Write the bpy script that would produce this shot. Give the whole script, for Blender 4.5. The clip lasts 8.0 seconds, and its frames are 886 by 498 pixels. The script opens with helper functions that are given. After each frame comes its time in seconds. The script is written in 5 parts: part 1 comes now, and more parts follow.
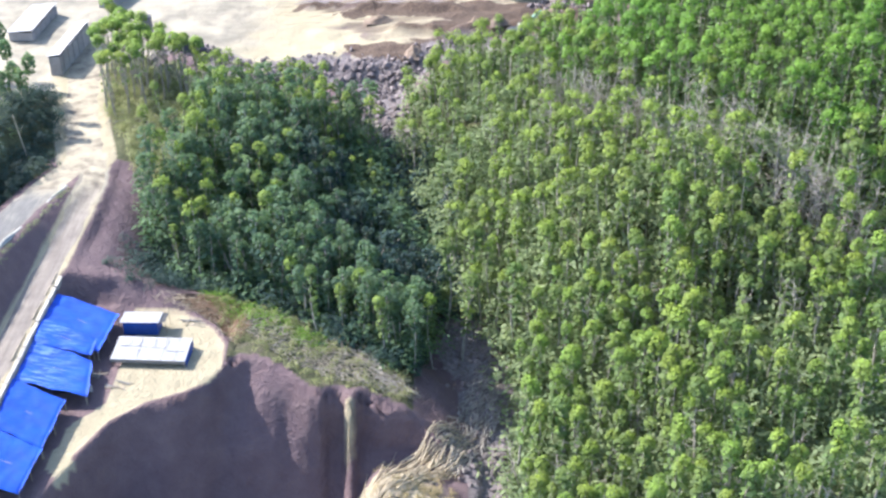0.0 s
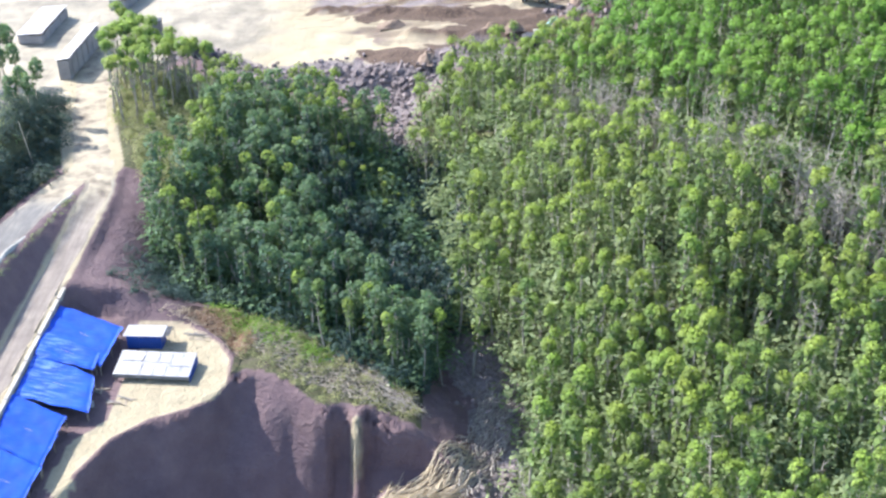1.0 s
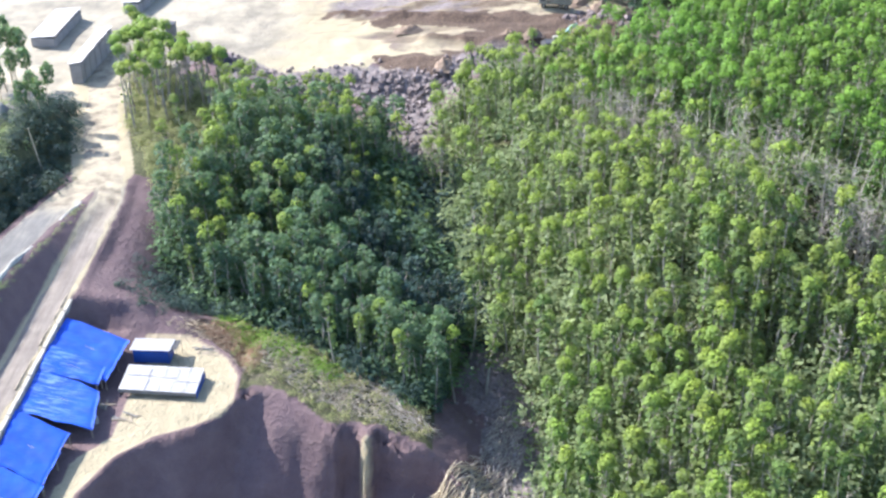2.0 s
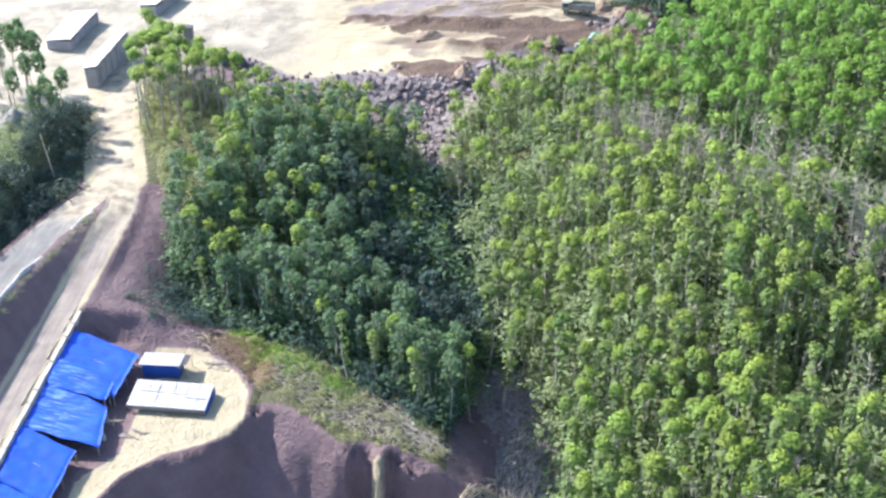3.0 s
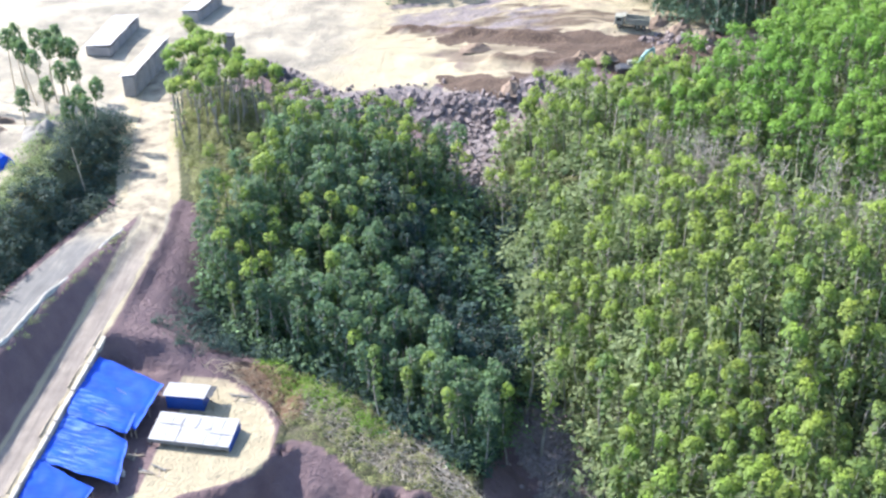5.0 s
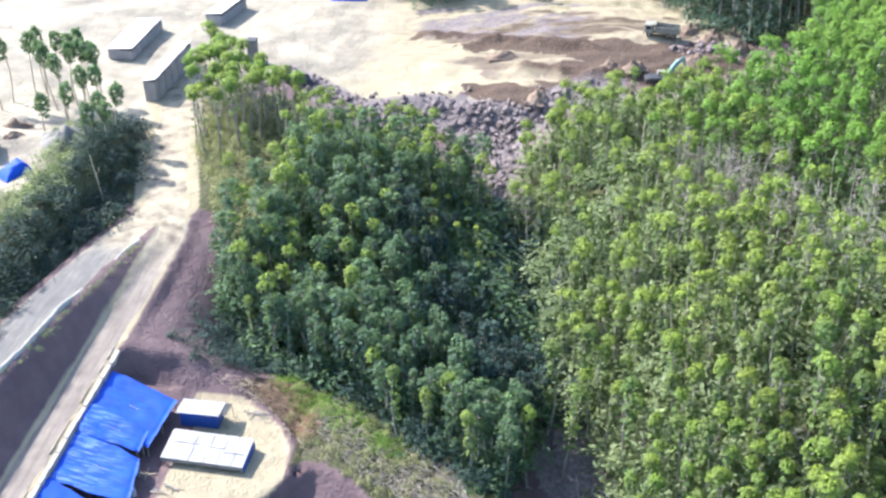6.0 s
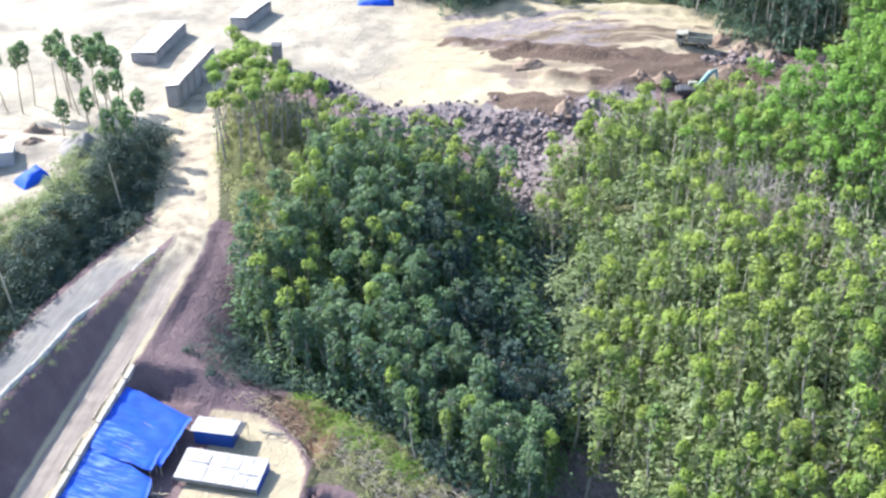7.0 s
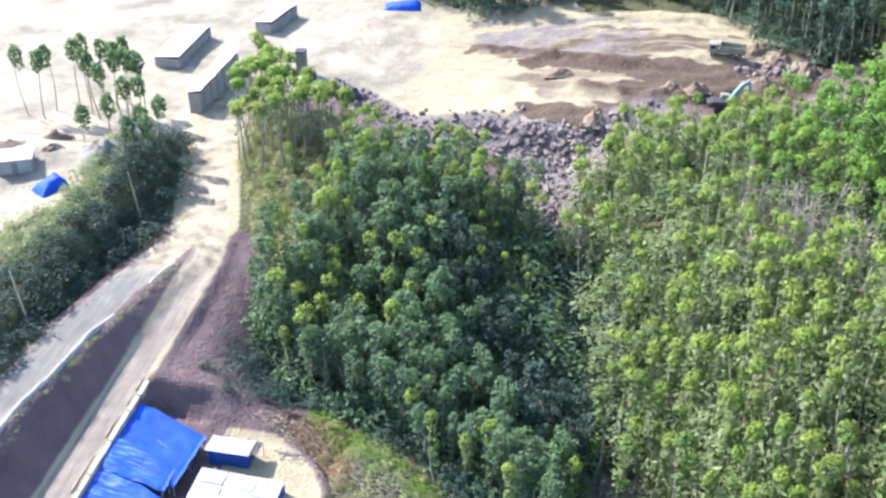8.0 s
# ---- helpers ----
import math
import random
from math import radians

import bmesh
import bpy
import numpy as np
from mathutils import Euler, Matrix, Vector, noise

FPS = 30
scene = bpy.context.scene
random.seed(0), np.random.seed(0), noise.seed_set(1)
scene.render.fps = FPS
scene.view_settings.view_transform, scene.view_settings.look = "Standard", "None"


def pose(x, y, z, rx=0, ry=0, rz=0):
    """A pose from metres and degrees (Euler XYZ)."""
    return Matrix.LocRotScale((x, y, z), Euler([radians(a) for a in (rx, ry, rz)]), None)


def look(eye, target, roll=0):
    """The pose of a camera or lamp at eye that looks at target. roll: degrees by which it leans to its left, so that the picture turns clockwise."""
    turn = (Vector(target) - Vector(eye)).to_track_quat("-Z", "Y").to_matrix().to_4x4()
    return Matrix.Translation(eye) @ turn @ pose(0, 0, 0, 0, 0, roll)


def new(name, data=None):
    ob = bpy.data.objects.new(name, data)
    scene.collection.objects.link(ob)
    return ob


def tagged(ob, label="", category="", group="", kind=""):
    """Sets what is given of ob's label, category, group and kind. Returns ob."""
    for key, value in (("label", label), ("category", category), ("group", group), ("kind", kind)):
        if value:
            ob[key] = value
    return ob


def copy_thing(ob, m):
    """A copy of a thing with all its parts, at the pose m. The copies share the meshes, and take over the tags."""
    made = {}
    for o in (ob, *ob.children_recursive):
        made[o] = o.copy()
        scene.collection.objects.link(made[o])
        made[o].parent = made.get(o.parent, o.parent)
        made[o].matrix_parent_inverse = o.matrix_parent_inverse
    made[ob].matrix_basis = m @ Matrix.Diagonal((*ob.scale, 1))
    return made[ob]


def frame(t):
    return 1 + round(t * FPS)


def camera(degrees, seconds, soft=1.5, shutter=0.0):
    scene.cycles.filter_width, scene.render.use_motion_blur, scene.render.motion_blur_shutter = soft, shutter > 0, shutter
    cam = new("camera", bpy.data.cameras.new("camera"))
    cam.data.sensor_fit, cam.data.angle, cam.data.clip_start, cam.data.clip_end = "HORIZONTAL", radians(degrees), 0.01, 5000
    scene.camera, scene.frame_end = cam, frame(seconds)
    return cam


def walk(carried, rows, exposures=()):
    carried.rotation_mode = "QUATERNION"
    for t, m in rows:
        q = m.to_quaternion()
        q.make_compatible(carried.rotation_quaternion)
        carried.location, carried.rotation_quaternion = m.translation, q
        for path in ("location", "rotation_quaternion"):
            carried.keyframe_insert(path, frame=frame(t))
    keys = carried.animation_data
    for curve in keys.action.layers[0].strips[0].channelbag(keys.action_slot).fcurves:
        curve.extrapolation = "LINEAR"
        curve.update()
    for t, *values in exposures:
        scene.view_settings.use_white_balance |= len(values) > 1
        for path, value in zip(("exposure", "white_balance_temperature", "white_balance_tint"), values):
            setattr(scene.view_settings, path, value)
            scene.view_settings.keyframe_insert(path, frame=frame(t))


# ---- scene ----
cam = camera(42.0, 8.0, soft=2.6)
PATH = [
    (0.0, (0.000, 0.000, 97.050), (0.000, 84.321, 43.291), -0.01),
    (0.5, (0.323, 2.232, 97.005), (-0.307, 86.499, 43.166), -0.00),
    (1.0, (0.602, 4.466, 96.963), (-0.717, 88.674, 43.044), 0.01),
    (1.5, (0.839, 6.701, 96.926), (-1.225, 90.843, 42.927), 0.02),
    (2.0, (1.035, 8.939, 96.893), (-1.826, 93.006, 42.813), 0.03),
    (2.5, (1.191, 11.179, 96.864), (-2.515, 95.161, 42.704), 0.04),
    (3.0, (1.309, 13.422, 96.839), (-3.285, 97.308, 42.599), 0.04),
    (3.5, (1.391, 15.667, 96.818), (-4.132, 99.445, 42.498), 0.05),
    (4.0, (1.436, 17.914, 96.801), (-5.051, 101.572, 42.401), 0.06),
    (4.5, (1.448, 20.164, 96.788), (-6.035, 103.687, 42.308), 0.07),
    (5.0, (1.427, 22.417, 96.779), (-7.080, 105.789, 42.220), 0.08),
    (5.5, (1.375, 24.673, 96.774), (-8.180, 107.879, 42.135), 0.09),
    (6.0, (1.293, 26.932, 96.774), (-9.329, 109.956, 42.055), 0.10),
    (6.5, (1.182, 29.194, 96.777), (-10.523, 112.020, 41.978), 0.11),
    (7.0, (1.044, 31.459, 96.784), (-11.756, 114.070, 41.906), 0.12),
    (7.5, (0.880, 33.728, 96.796), (-13.022, 116.107, 41.838), 0.13),
    (8.0, (0.691, 36.000, 96.811), (-14.317, 118.132, 41.774), 0.14),
]
walk(cam, [(t, look(eye, target, roll)) for t, eye, target, roll in PATH], exposures=[(0.0, 1.84, 6250, 11), (8.0, 1.88, 6250, 11)])

# ---- light: clear sky, sun to the left of the flight and a little ahead ----
SUN_WAY = Vector((-0.90, 0.44, 0.0)).normalized()
SUN_ELEVATION = radians(40)
world = bpy.data.worlds.new("sky")
scene.world = world
world.use_nodes = True
wt = world.node_tree
wt.nodes.clear()
sky = wt.nodes.new("ShaderNodeTexSky")
sky.sky_type = "NISHITA"
sky.sun_disc = False
sky.sun_elevation = SUN_ELEVATION
sky.sun_rotation = math.atan2(SUN_WAY.x, SUN_WAY.y)
sky.dust_density = 1.0
bg = wt.nodes.new("ShaderNodeBackground")
bg.inputs["Strength"].default_value = 0.15
wout = wt.nodes.new("ShaderNodeOutputWorld")
wt.links.new(sky.outputs[0], bg.inputs[0])
wt.links.new(bg.outputs[0], wout.inputs[0])
sun_data = bpy.data.lights.new("sun", "SUN")
sun_data.energy = 3.8
sun_data.angle = radians(0.55)
sun_data.color = (1.0, 0.95, 0.88)
sun = new("sun", sun_data)
sun_from = SUN_WAY * math.cos(SUN_ELEVATION) + Vector((0, 0, math.sin(SUN_ELEVATION)))
sun.matrix_world = look(sun_from * 400, (0, 0, 0))


# ---- small helpers ----
def smooth(a, b, v):
    s = np.clip((v - a) / (b - a), 0.0, 1.0)
    return s * s * (3 - 2 * s)


def lattice(ix, iy, seed):
    h = (ix.astype(np.int64) * 374761393 + iy.astype(np.int64) * 668265263 + seed * 144665) & 0xFFFFFFFF
    h = ((h ^ (h >> 13)) * 1274126177) & 0xFFFFFFFF
    return ((h ^ (h >> 16)) & 0xFFFF) / 65535.0


def value_noise(x, y, size, seed=0):
    """Smooth noise from -1 to 1 with cells of that many metres."""
    u, v = np.asarray(x, float) / size, np.asarray(y, float) / size
    i, j = np.floor(u), np.floor(v)
    a, b = u - i, v - j
    a, b = a * a * (3 - 2 * a), b * b * (3 - 2 * b)
    top = lattice(i, j, seed) * (1 - a) + lattice(i + 1, j, seed) * a
    low = lattice(i, j + 1, seed) * (1 - a) + lattice(i + 1, j + 1, seed) * a
    return 2 * (top * (1 - b) + low * b) - 1


def inside(poly, x, y):
    """Which points lie in a polygon."""
    x, y = np.asarray(x, float), np.asarray(y, float)
    hit = np.zeros(x.shape, bool)
    for (x0, y0), (x1, y1) in zip(poly, poly[1:] + poly[:1]):
        cross = (y0 > y) != (y1 > y)
        if y0 != y1:
            hit ^= cross & (x < (x1 - x0) * (y - y0) / (y1 - y0) + x0)
    return hit


def near_line(line, x, y):
    """Distance to a line of (x, y, z), and the line's height beside each point."""
    best, height = np.full(np.shape(x), 1e9), np.zeros(np.shape(x))
    for (x0, y0, z0), (x1, y1, z1) in zip(line, line[1:]):
        dx, dy = x1 - x0, y1 - y0
        s = np.clip(((x - x0) * dx + (y - y0) * dy) / (dx * dx + dy * dy), 0, 1)
        d = np.hypot(x - x0 - s * dx, y - y0 - s * dy)
        nearer = d < best
        best, height = np.where(nearer, d, best), np.where(nearer, z0 + s * (z1 - z0), height)
    return best, height


def fast_mesh(name, verts, quads, materials, tip=None, index=None, shade=False):
    """A mesh of quads from arrays."""
    me = bpy.data.meshes.new(name)
    n = len(quads)
    me.vertices.add(len(verts))
    me.vertices.foreach_set("co", np.asarray(verts, np.float32).ravel())
    me.loops.add(4 * n)
    me.loops.foreach_set("vertex_index", np.asarray(quads, np.int32).ravel())
    me.polygons.add(n)
    me.polygons.foreach_set("loop_start", np.arange(0, 4 * n, 4, dtype=np.int32))
    for m in materials:
        me.materials.append(m)
    if index is not None:
        me.polygons.foreach_set("material_index", np.asarray(index, np.int32))
    if shade:
        me.polygons.foreach_set("use_smooth", np.ones(n, bool))
    if tip is not None:
        me.attributes.new("tip", "FLOAT", "POINT").data.foreach_set("value", np.asarray(tip, np.float32))
    me.update(calc_edges=True)
    return me


def part(name, bm, material, parent, label="", smooth_faces=False):
    me = bpy.data.meshes.new(name)
    bmesh.ops.recalc_face_normals(bm, faces=bm.faces)
    bm.to_mesh(me)
    bm.free()
    me.materials.append(material)
    if smooth_faces:
        me.polygons.foreach_set("use_smooth", [True] * len(me.polygons))
    ob = new(name, me)
    ob.parent = parent
    return tagged(ob, label)


def thing(name, x, y, z, label, category, turn=0.0, group="", kind=""):
    ob = new(name)
    ob.empty_display_size = 0.3
    ob.matrix_basis = pose(x, y, z, 0, 0, turn)
    return tagged(ob, label, category, group, kind)


def box_bm(x0, x1, y0, y1, z0, z1, bevel=0.0, bm=None):
    own = bmesh.new() if bm is None else bm
    made = bmesh.ops.create_cube(own, size=1, matrix=Matrix.LocRotScale(
        ((x0 + x1) / 2, (y0 + y1) / 2, (z0 + z1) / 2), None, (x1 - x0, y1 - y0, z1 - z0)))
    if bevel:
        edges = list({e for v in made["verts"] for e in v.link_edges})
        bmesh.ops.bevel(own, geom=edges, offset=bevel, segments=1, affect="EDGES")
    return own


def rod_bm(a, b, r0, r1, sides=7, bm=None):
    """A tapered round bar from a to b."""
    own = bmesh.new() if bm is None else bm
    a, b = Vector(a), Vector(b)
    m = Matrix.Translation((a + b) / 2) @ (b - a).to_track_quat("Z", "Y").to_matrix().to_4x4()
    bmesh.ops.create_cone(own, cap_ends=True, segments=sides, radius1=r0, radius2=r1, depth=(b - a).length, matrix=m)
    return own


# ---- materials ----
def material(name, rough=0.85, metal=0.0):
    m = bpy.data.materials.new(name)
    m.use_nodes = True
    b = m.node_tree.nodes["Principled BSDF"]
    b.inputs["Roughness"].default_value = rough
    b.inputs["Metallic"].default_value = metal
    b.inputs["Specular IOR Level"].default_value = 0.3
    return m, m.node_tree, b


def noise_node(nt, scale, detail=4.0, rough=0.6, coords=None):
    n = nt.nodes.new("ShaderNodeTexNoise")
    n.inputs["Scale"].default_value = scale
    n.inputs["Detail"].default_value = detail
    n.inputs["Roughness"].default_value = rough
    if coords is not None:
        nt.links.new(coords, n.inputs["Vector"])
    return n.outputs["Fac"]


def place_coords(nt):
    return nt.nodes.new("ShaderNodeNewGeometry").outputs["Position"]


def ramp_node(nt, fac, stops):
    r = nt.nodes.new("ShaderNodeValToRGB")
    nt.links.new(fac, r.inputs["Fac"])
    e = r.color_ramp.elements
    e[0].position, e[0].color = stops[0][0], (*stops[0][1], 1)
    e[1].position, e[1].color = stops[-1][0], (*stops[-1][1], 1)
    for p, c in stops[1:-1]:
        e.new(p).color = (*c, 1)
    return r.outputs["Color"]


def mix_node(nt, fac, a, b, how="MIX"):
    n = nt.nodes.new("ShaderNodeMix")
    n.data_type, n.blend_type = "RGBA", how
    for socket, value in ((n.inputs[0], fac), (n.inputs[6], a), (n.inputs[7], b)):
        if isinstance(value, bpy.types.NodeSocket):
            nt.links.new(value, socket)
        else:
            socket.default_value = value if isinstance(value, float) else (*value, 1)
    return n.outputs[2]


def math_node(nt, op, a, b=0.0, clamp=False):
    n = nt.nodes.new("ShaderNodeMath")
    n.operation, n.use_clamp = op, clamp
    for socket, value in ((n.inputs[0], a), (n.inputs[1], b)):
        if isinstance(value, bpy.types.NodeSocket):
            nt.links.new(value, socket)
        else:
            socket.default_value = value
    return n.outputs[0]


def bump_node(nt, b, height, distance=0.1, strength=0.6):
    n = nt.nodes.new("ShaderNodeBump")
    n.inputs["Strength"].default_value = strength
    n.inputs["Distance"].default_value = distance
    nt.links.new(height, n.inputs["Height"])
    nt.links.new(n.outputs["Normal"], b.inputs["Normal"])


def attribute(nt, name):
    n = nt.nodes.new("ShaderNodeAttribute")
    n.attribute_name = name
    return n.outputs["Fac"]


def plain(name, dark, light, scale=1.0, rough=0.8, metal=0.0, bump=0.02, detail=5.0):
    """A surface that varies between two colours at two sizes, with fine relief."""
    m, nt, b = material(name, rough, metal)
    p = place_coords(nt)
    big, fine = noise_node(nt, scale, detail, 0.6, p), noise_node(nt, scale * 9, 3, 0.6, p)
    c = ramp_node(nt, big, [(0.32, dark), (0.68, light)])
    c = mix_node(nt, 0.25, c, ramp_node(nt, fine, [(0.35, dark), (0.65, light)]))
    nt.links.new(c, b.inputs["Base Color"])
    bump_node(nt, b, fine, bump)
    return m


def ground_material():
    m, nt, b = material("soil", 0.95)
    p = place_coords(nt)
    big, mid, fine = noise_node(nt, 0.06, 5, 0.62, p), noise_node(nt, 0.35, 6, 0.65, p), noise_node(nt, 2.2, 5, 0.6, p)
    cut = ramp_node(nt, mid, [(0.28, (0.080, 0.052, 0.062)), (0.5, (0.120, 0.083, 0.089)), (0.75, (0.168, 0.120, 0.117))])
    cut = mix_node(nt, 0.4, cut, ramp_node(nt, big, [(0.35, (0.090, 0.065, 0.077)), (0.65, (0.158, 0.108, 0.107))]))
    packed = ramp_node(nt, mid, [(0.25, (0.225, 0.188, 0.124)), (0.5, (0.300, 0.257, 0.172)), (0.75, (0.352, 0.306, 0.212))])
    packed = mix_node(nt, 0.4, packed, ramp_node(nt, big, [(0.35, (0.245, 0.211, 0.149)), (0.65, (0.345, 0.300, 0.206))]))
    litter = ramp_node(nt, fine, [(0.3, (0.032, 0.036, 0.018)), (0.55, (0.072, 0.077, 0.036)), (0.75, (0.153, 0.126, 0.072))])
    grey = ramp_node(nt, fine, [(0.3, (0.098, 0.082, 0.084)), (0.7, (0.225, 0.196, 0.196))])
    def zone(name, hard=3.3):
        a = math_node(nt, "ADD", attribute(nt, name), math_node(nt, "MULTIPLY", math_node(nt, "SUBTRACT", mid, 0.5), 0.8))
        return math_node(nt, "MULTIPLY", math_node(nt, "SUBTRACT", a, 0.5 - 0.5 / hard), hard, True)
    c = mix_node(nt, zone("wood"), cut, litter)
    c = mix_node(nt, zone("rubble"), c, grey)
    dusty = ramp_node(nt, noise_node(nt, 0.11, 5, 0.6, p), [(0.34, (0.145, 0.133, 0.117)), (0.45, (0.230, 0.207, 0.170)), (0.58, (0.330, 0.297, 0.238))])
    packed = mix_node(nt, math_node(nt, "MULTIPLY", attribute(nt, "dusty"), 0.8), packed, dusty)
    c = mix_node(nt, zone("packed", 1.9), c, packed)
    tilled = ramp_node(nt, fine, [(0.3, (0.046, 0.031, 0.026)), (0.55, (0.085, 0.058, 0.043)), (0.75, (0.140, 0.099, 0.070))])
    c = mix_node(nt, zone("tilled", 1.5), c, tilled)
    nt.links.new(c, b.inputs["Base Color"])
    bump_node(nt, b, math_node(nt, "ADD", math_node(nt, "MULTIPLY", mid, 2.5), fine), 0.34, 0.85)
    return m


def road_material(name, dark, light):
    """Packed dirt with long streaks; the attribute "tip" says how far pale dust lies on it."""
    m, nt, b = material(name, 0.95)
    p = place_coords(nt)
    along = nt.nodes.new("ShaderNodeMapping")
    along.inputs["Scale"].default_value = (1.6, 0.16, 1.0)
    nt.links.new(p, along.inputs["Vector"])
    streak, mid, fine = noise_node(nt, 0.9, 4, 0.65, along.outputs[0]), noise_node(nt, 0.33, 5, 0.62, p), noise_node(nt, 2.6, 4, 0.6, p)
    c = ramp_node(nt, mid, [(0.3, dark), (0.7, light)])
    c = mix_node(nt, 0.45, c, ramp_node(nt, streak, [(0.36, dark), (0.64, light)]))
    dust = ramp_node(nt, mid, [(0.32, (0.130, 0.108, 0.086)), (0.46, (0.235, 0.202, 0.152)), (0.62, (0.330, 0.290, 0.212))])
    worn = math_node(nt, "ADD", attribute(nt, "tip"), math_node(nt, "MULTIPLY", math_node(nt, "SUBTRACT", streak, 0.5), 0.9))
    c = mix_node(nt, math_node(nt, "MULTIPLY", worn, 1.2, True), c, dust)
    nt.links.new(c, b.inputs["Base Color"])
    bump_node(nt, b, math_node(nt, "ADD", streak, math_node(nt, "MULTIPLY", fine, 0.6)), 0.09, 0.7)
    return m


def leaf_material(name, dark_tone, light_tone, pale=0.3, fresh=0.5):
    m, nt, b = material(name, 0.7)
    tip = attribute(nt, "tip")
    isl = nt.nodes.new("ShaderNodeNewGeometry").outputs["Random Per Island"]
    per = nt.nodes.new("ShaderNodeObjectInfo").outputs["Random"]
    patch = noise_node(nt, 0.045, 3, 0.6, place_coords(nt))
    c = mix_node(nt, tip, dark_tone, light_tone)
    bright = math_node(nt, "ADD", 0.62, math_node(nt, "MULTIPLY", isl, 0.75))
    hsv = nt.nodes.new("ShaderNodeHueSaturation")
    nt.links.new(c, hsv.inputs["Color"])
    nt.links.new(bright, hsv.inputs["Value"])
    shift = math_node(nt, "ADD", math_node(nt, "MULTIPLY", per, 0.025), math_node(nt, "MULTIPLY", patch, 0.05))
    nt.links.new(math_node(nt, "ADD", shift, 0.462), hsv.inputs["Hue"])
    nt.links.new(hsv.outputs[0], b.inputs["Base Color"])
    b.inputs["Specular IOR Level"].default_value = 0.25
    tl = nt.nodes.new("ShaderNodeBsdfTranslucent")
    nt.links.new(mix_node(nt, fresh, hsv.outputs[0], (0.28, 0.43, 0.08)), tl.inputs["Color"])
    mix = nt.nodes.new("ShaderNodeMixShader")
    mix.inputs[0].default_value = pale
    out = nt.nodes["Material Output"]
    nt.links.new(b.outputs[0], mix.inputs[1])
    nt.links.new(tl.outputs[0], mix.inputs[2])
    nt.links.new(mix.outputs[0], out.inputs["Surface"])
    return m


def tarp_material():
    m, nt, b = material("blue_tarpaulin", 0.68)
    p = place_coords(nt)
    big, fine = noise_node(nt, 0.5, 4, 0.6, p), noise_node(nt, 5, 4, 0.6, p)
    stretch = nt.nodes.new("ShaderNodeMapping")
    stretch.inputs["Scale"].default_value = (0.35, 2.4, 1.0)
    nt.links.new(p, stretch.inputs["Vector"])
    streak = noise_node(nt, 1.0, 5, 0.7, stretch.outputs[0])
    c = ramp_node(nt, big, [(0.3, (0.002, 0.042, 0.33)), (0.7, (0.004, 0.072, 0.50))])
    wear = math_node(nt, "MULTIPLY", math_node(nt, "SUBTRACT", streak, 0.47), 3.2, True)
    c = mix_node(nt, math_node(nt, "MULTIPLY", wear, attribute(nt, "tip")), c, (0.24, 0.37, 0.56))
    nt.links.new(c, b.inputs["Base Color"])
    bump_node(nt, b, math_node(nt, "ADD", streak, math_node(nt, "MULTIPLY", fine, 0.3)), 0.06, 0.7)
    return m


SOIL = ground_material()
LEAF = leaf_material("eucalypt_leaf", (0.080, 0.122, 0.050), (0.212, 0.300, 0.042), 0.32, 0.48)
FRESH_LEAF = leaf_material("fresh_eucalypt_leaf", (0.060, 0.114, 0.036), (0.155, 0.280, 0.033), 0.32, 0.48)
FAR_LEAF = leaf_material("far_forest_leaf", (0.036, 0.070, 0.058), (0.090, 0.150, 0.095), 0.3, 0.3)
# Shade of the valley and the wood's edge is put into these leaf colours.
SHADE_LEAF = leaf_material("valley_shade_leaf", (0.018, 0.039, 0.042), (0.044, 0.083, 0.068), 0.25, 0.2)
BUSH = leaf_material("undergrowth_leaf", (0.125, 0.166, 0.092), (0.245, 0.292, 0.138), 0.38)
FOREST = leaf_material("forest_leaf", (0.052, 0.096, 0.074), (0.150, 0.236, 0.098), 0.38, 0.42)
# The shaded, road-facing bank is painted into this dark leaf colour.
SHADE_THICKET = leaf_material("thicket_shade_leaf", (0.024, 0.043, 0.050), (0.052, 0.086, 0.066), 0.3, 0.2)
PALE_GRASS = leaf_material("pale_grass_blade", (0.17, 0.175, 0.085), (0.31, 0.31, 0.14), 0.3)
STRAW = leaf_material("dry_straw", (0.26, 0.205, 0.11), (0.40, 0.32, 0.17), 0.25)
PALE_STEM = plain("bleached_stem", (0.27, 0.225, 0.160), (0.47, 0.400, 0.290), 1.3, 0.9)
BARK = plain("pale_bark", (0.160, 0.144, 0.120), (0.384, 0.360, 0.320), 1.2, 0.85)
DEADWOOD = plain("dead_wood", (0.19, 0.165, 0.145), (0.42, 0.385, 0.345), 1.5, 0.9)
ROCK = plain("grey_rubble_rock", (0.092, 0.074, 0.077), (0.262, 0.221, 0.214), 0.45, 0.92, bump=0.12)
PALE_BOARD = plain("pale_edge_board", (0.24, 0.22, 0.195), (0.40, 0.375, 0.335), 1.1, 0.85)
ROAD = road_material("packed_road_dirt", (0.130, 0.110, 0.098), (0.240, 0.208, 0.182))
DUSTY = road_material("dusty_road_dirt", (0.190, 0.162, 0.126), (0.290, 0.250, 0.196))
ROAD_GREY = road_material("packed_road_gravel", (0.105, 0.100, 0.097), (0.165, 0.159, 0.154))
TARP = tarp_material()
WHITE_SHEET = plain("white_roof_sheet", (0.24, 0.235, 0.25), (0.36, 0.355, 0.365), 0.7, 0.45, 0.0, 0.01)
BLUE_PAINT = plain("blue_wall_sheet", (0.008, 0.041, 0.204), (0.014, 0.068, 0.299), 0.8, 0.5, 0.0, 0.01)
TIMBER = plain("weathered_timber", (0.170, 0.136, 0.102), (0.340, 0.292, 0.231), 1.5, 0.85)
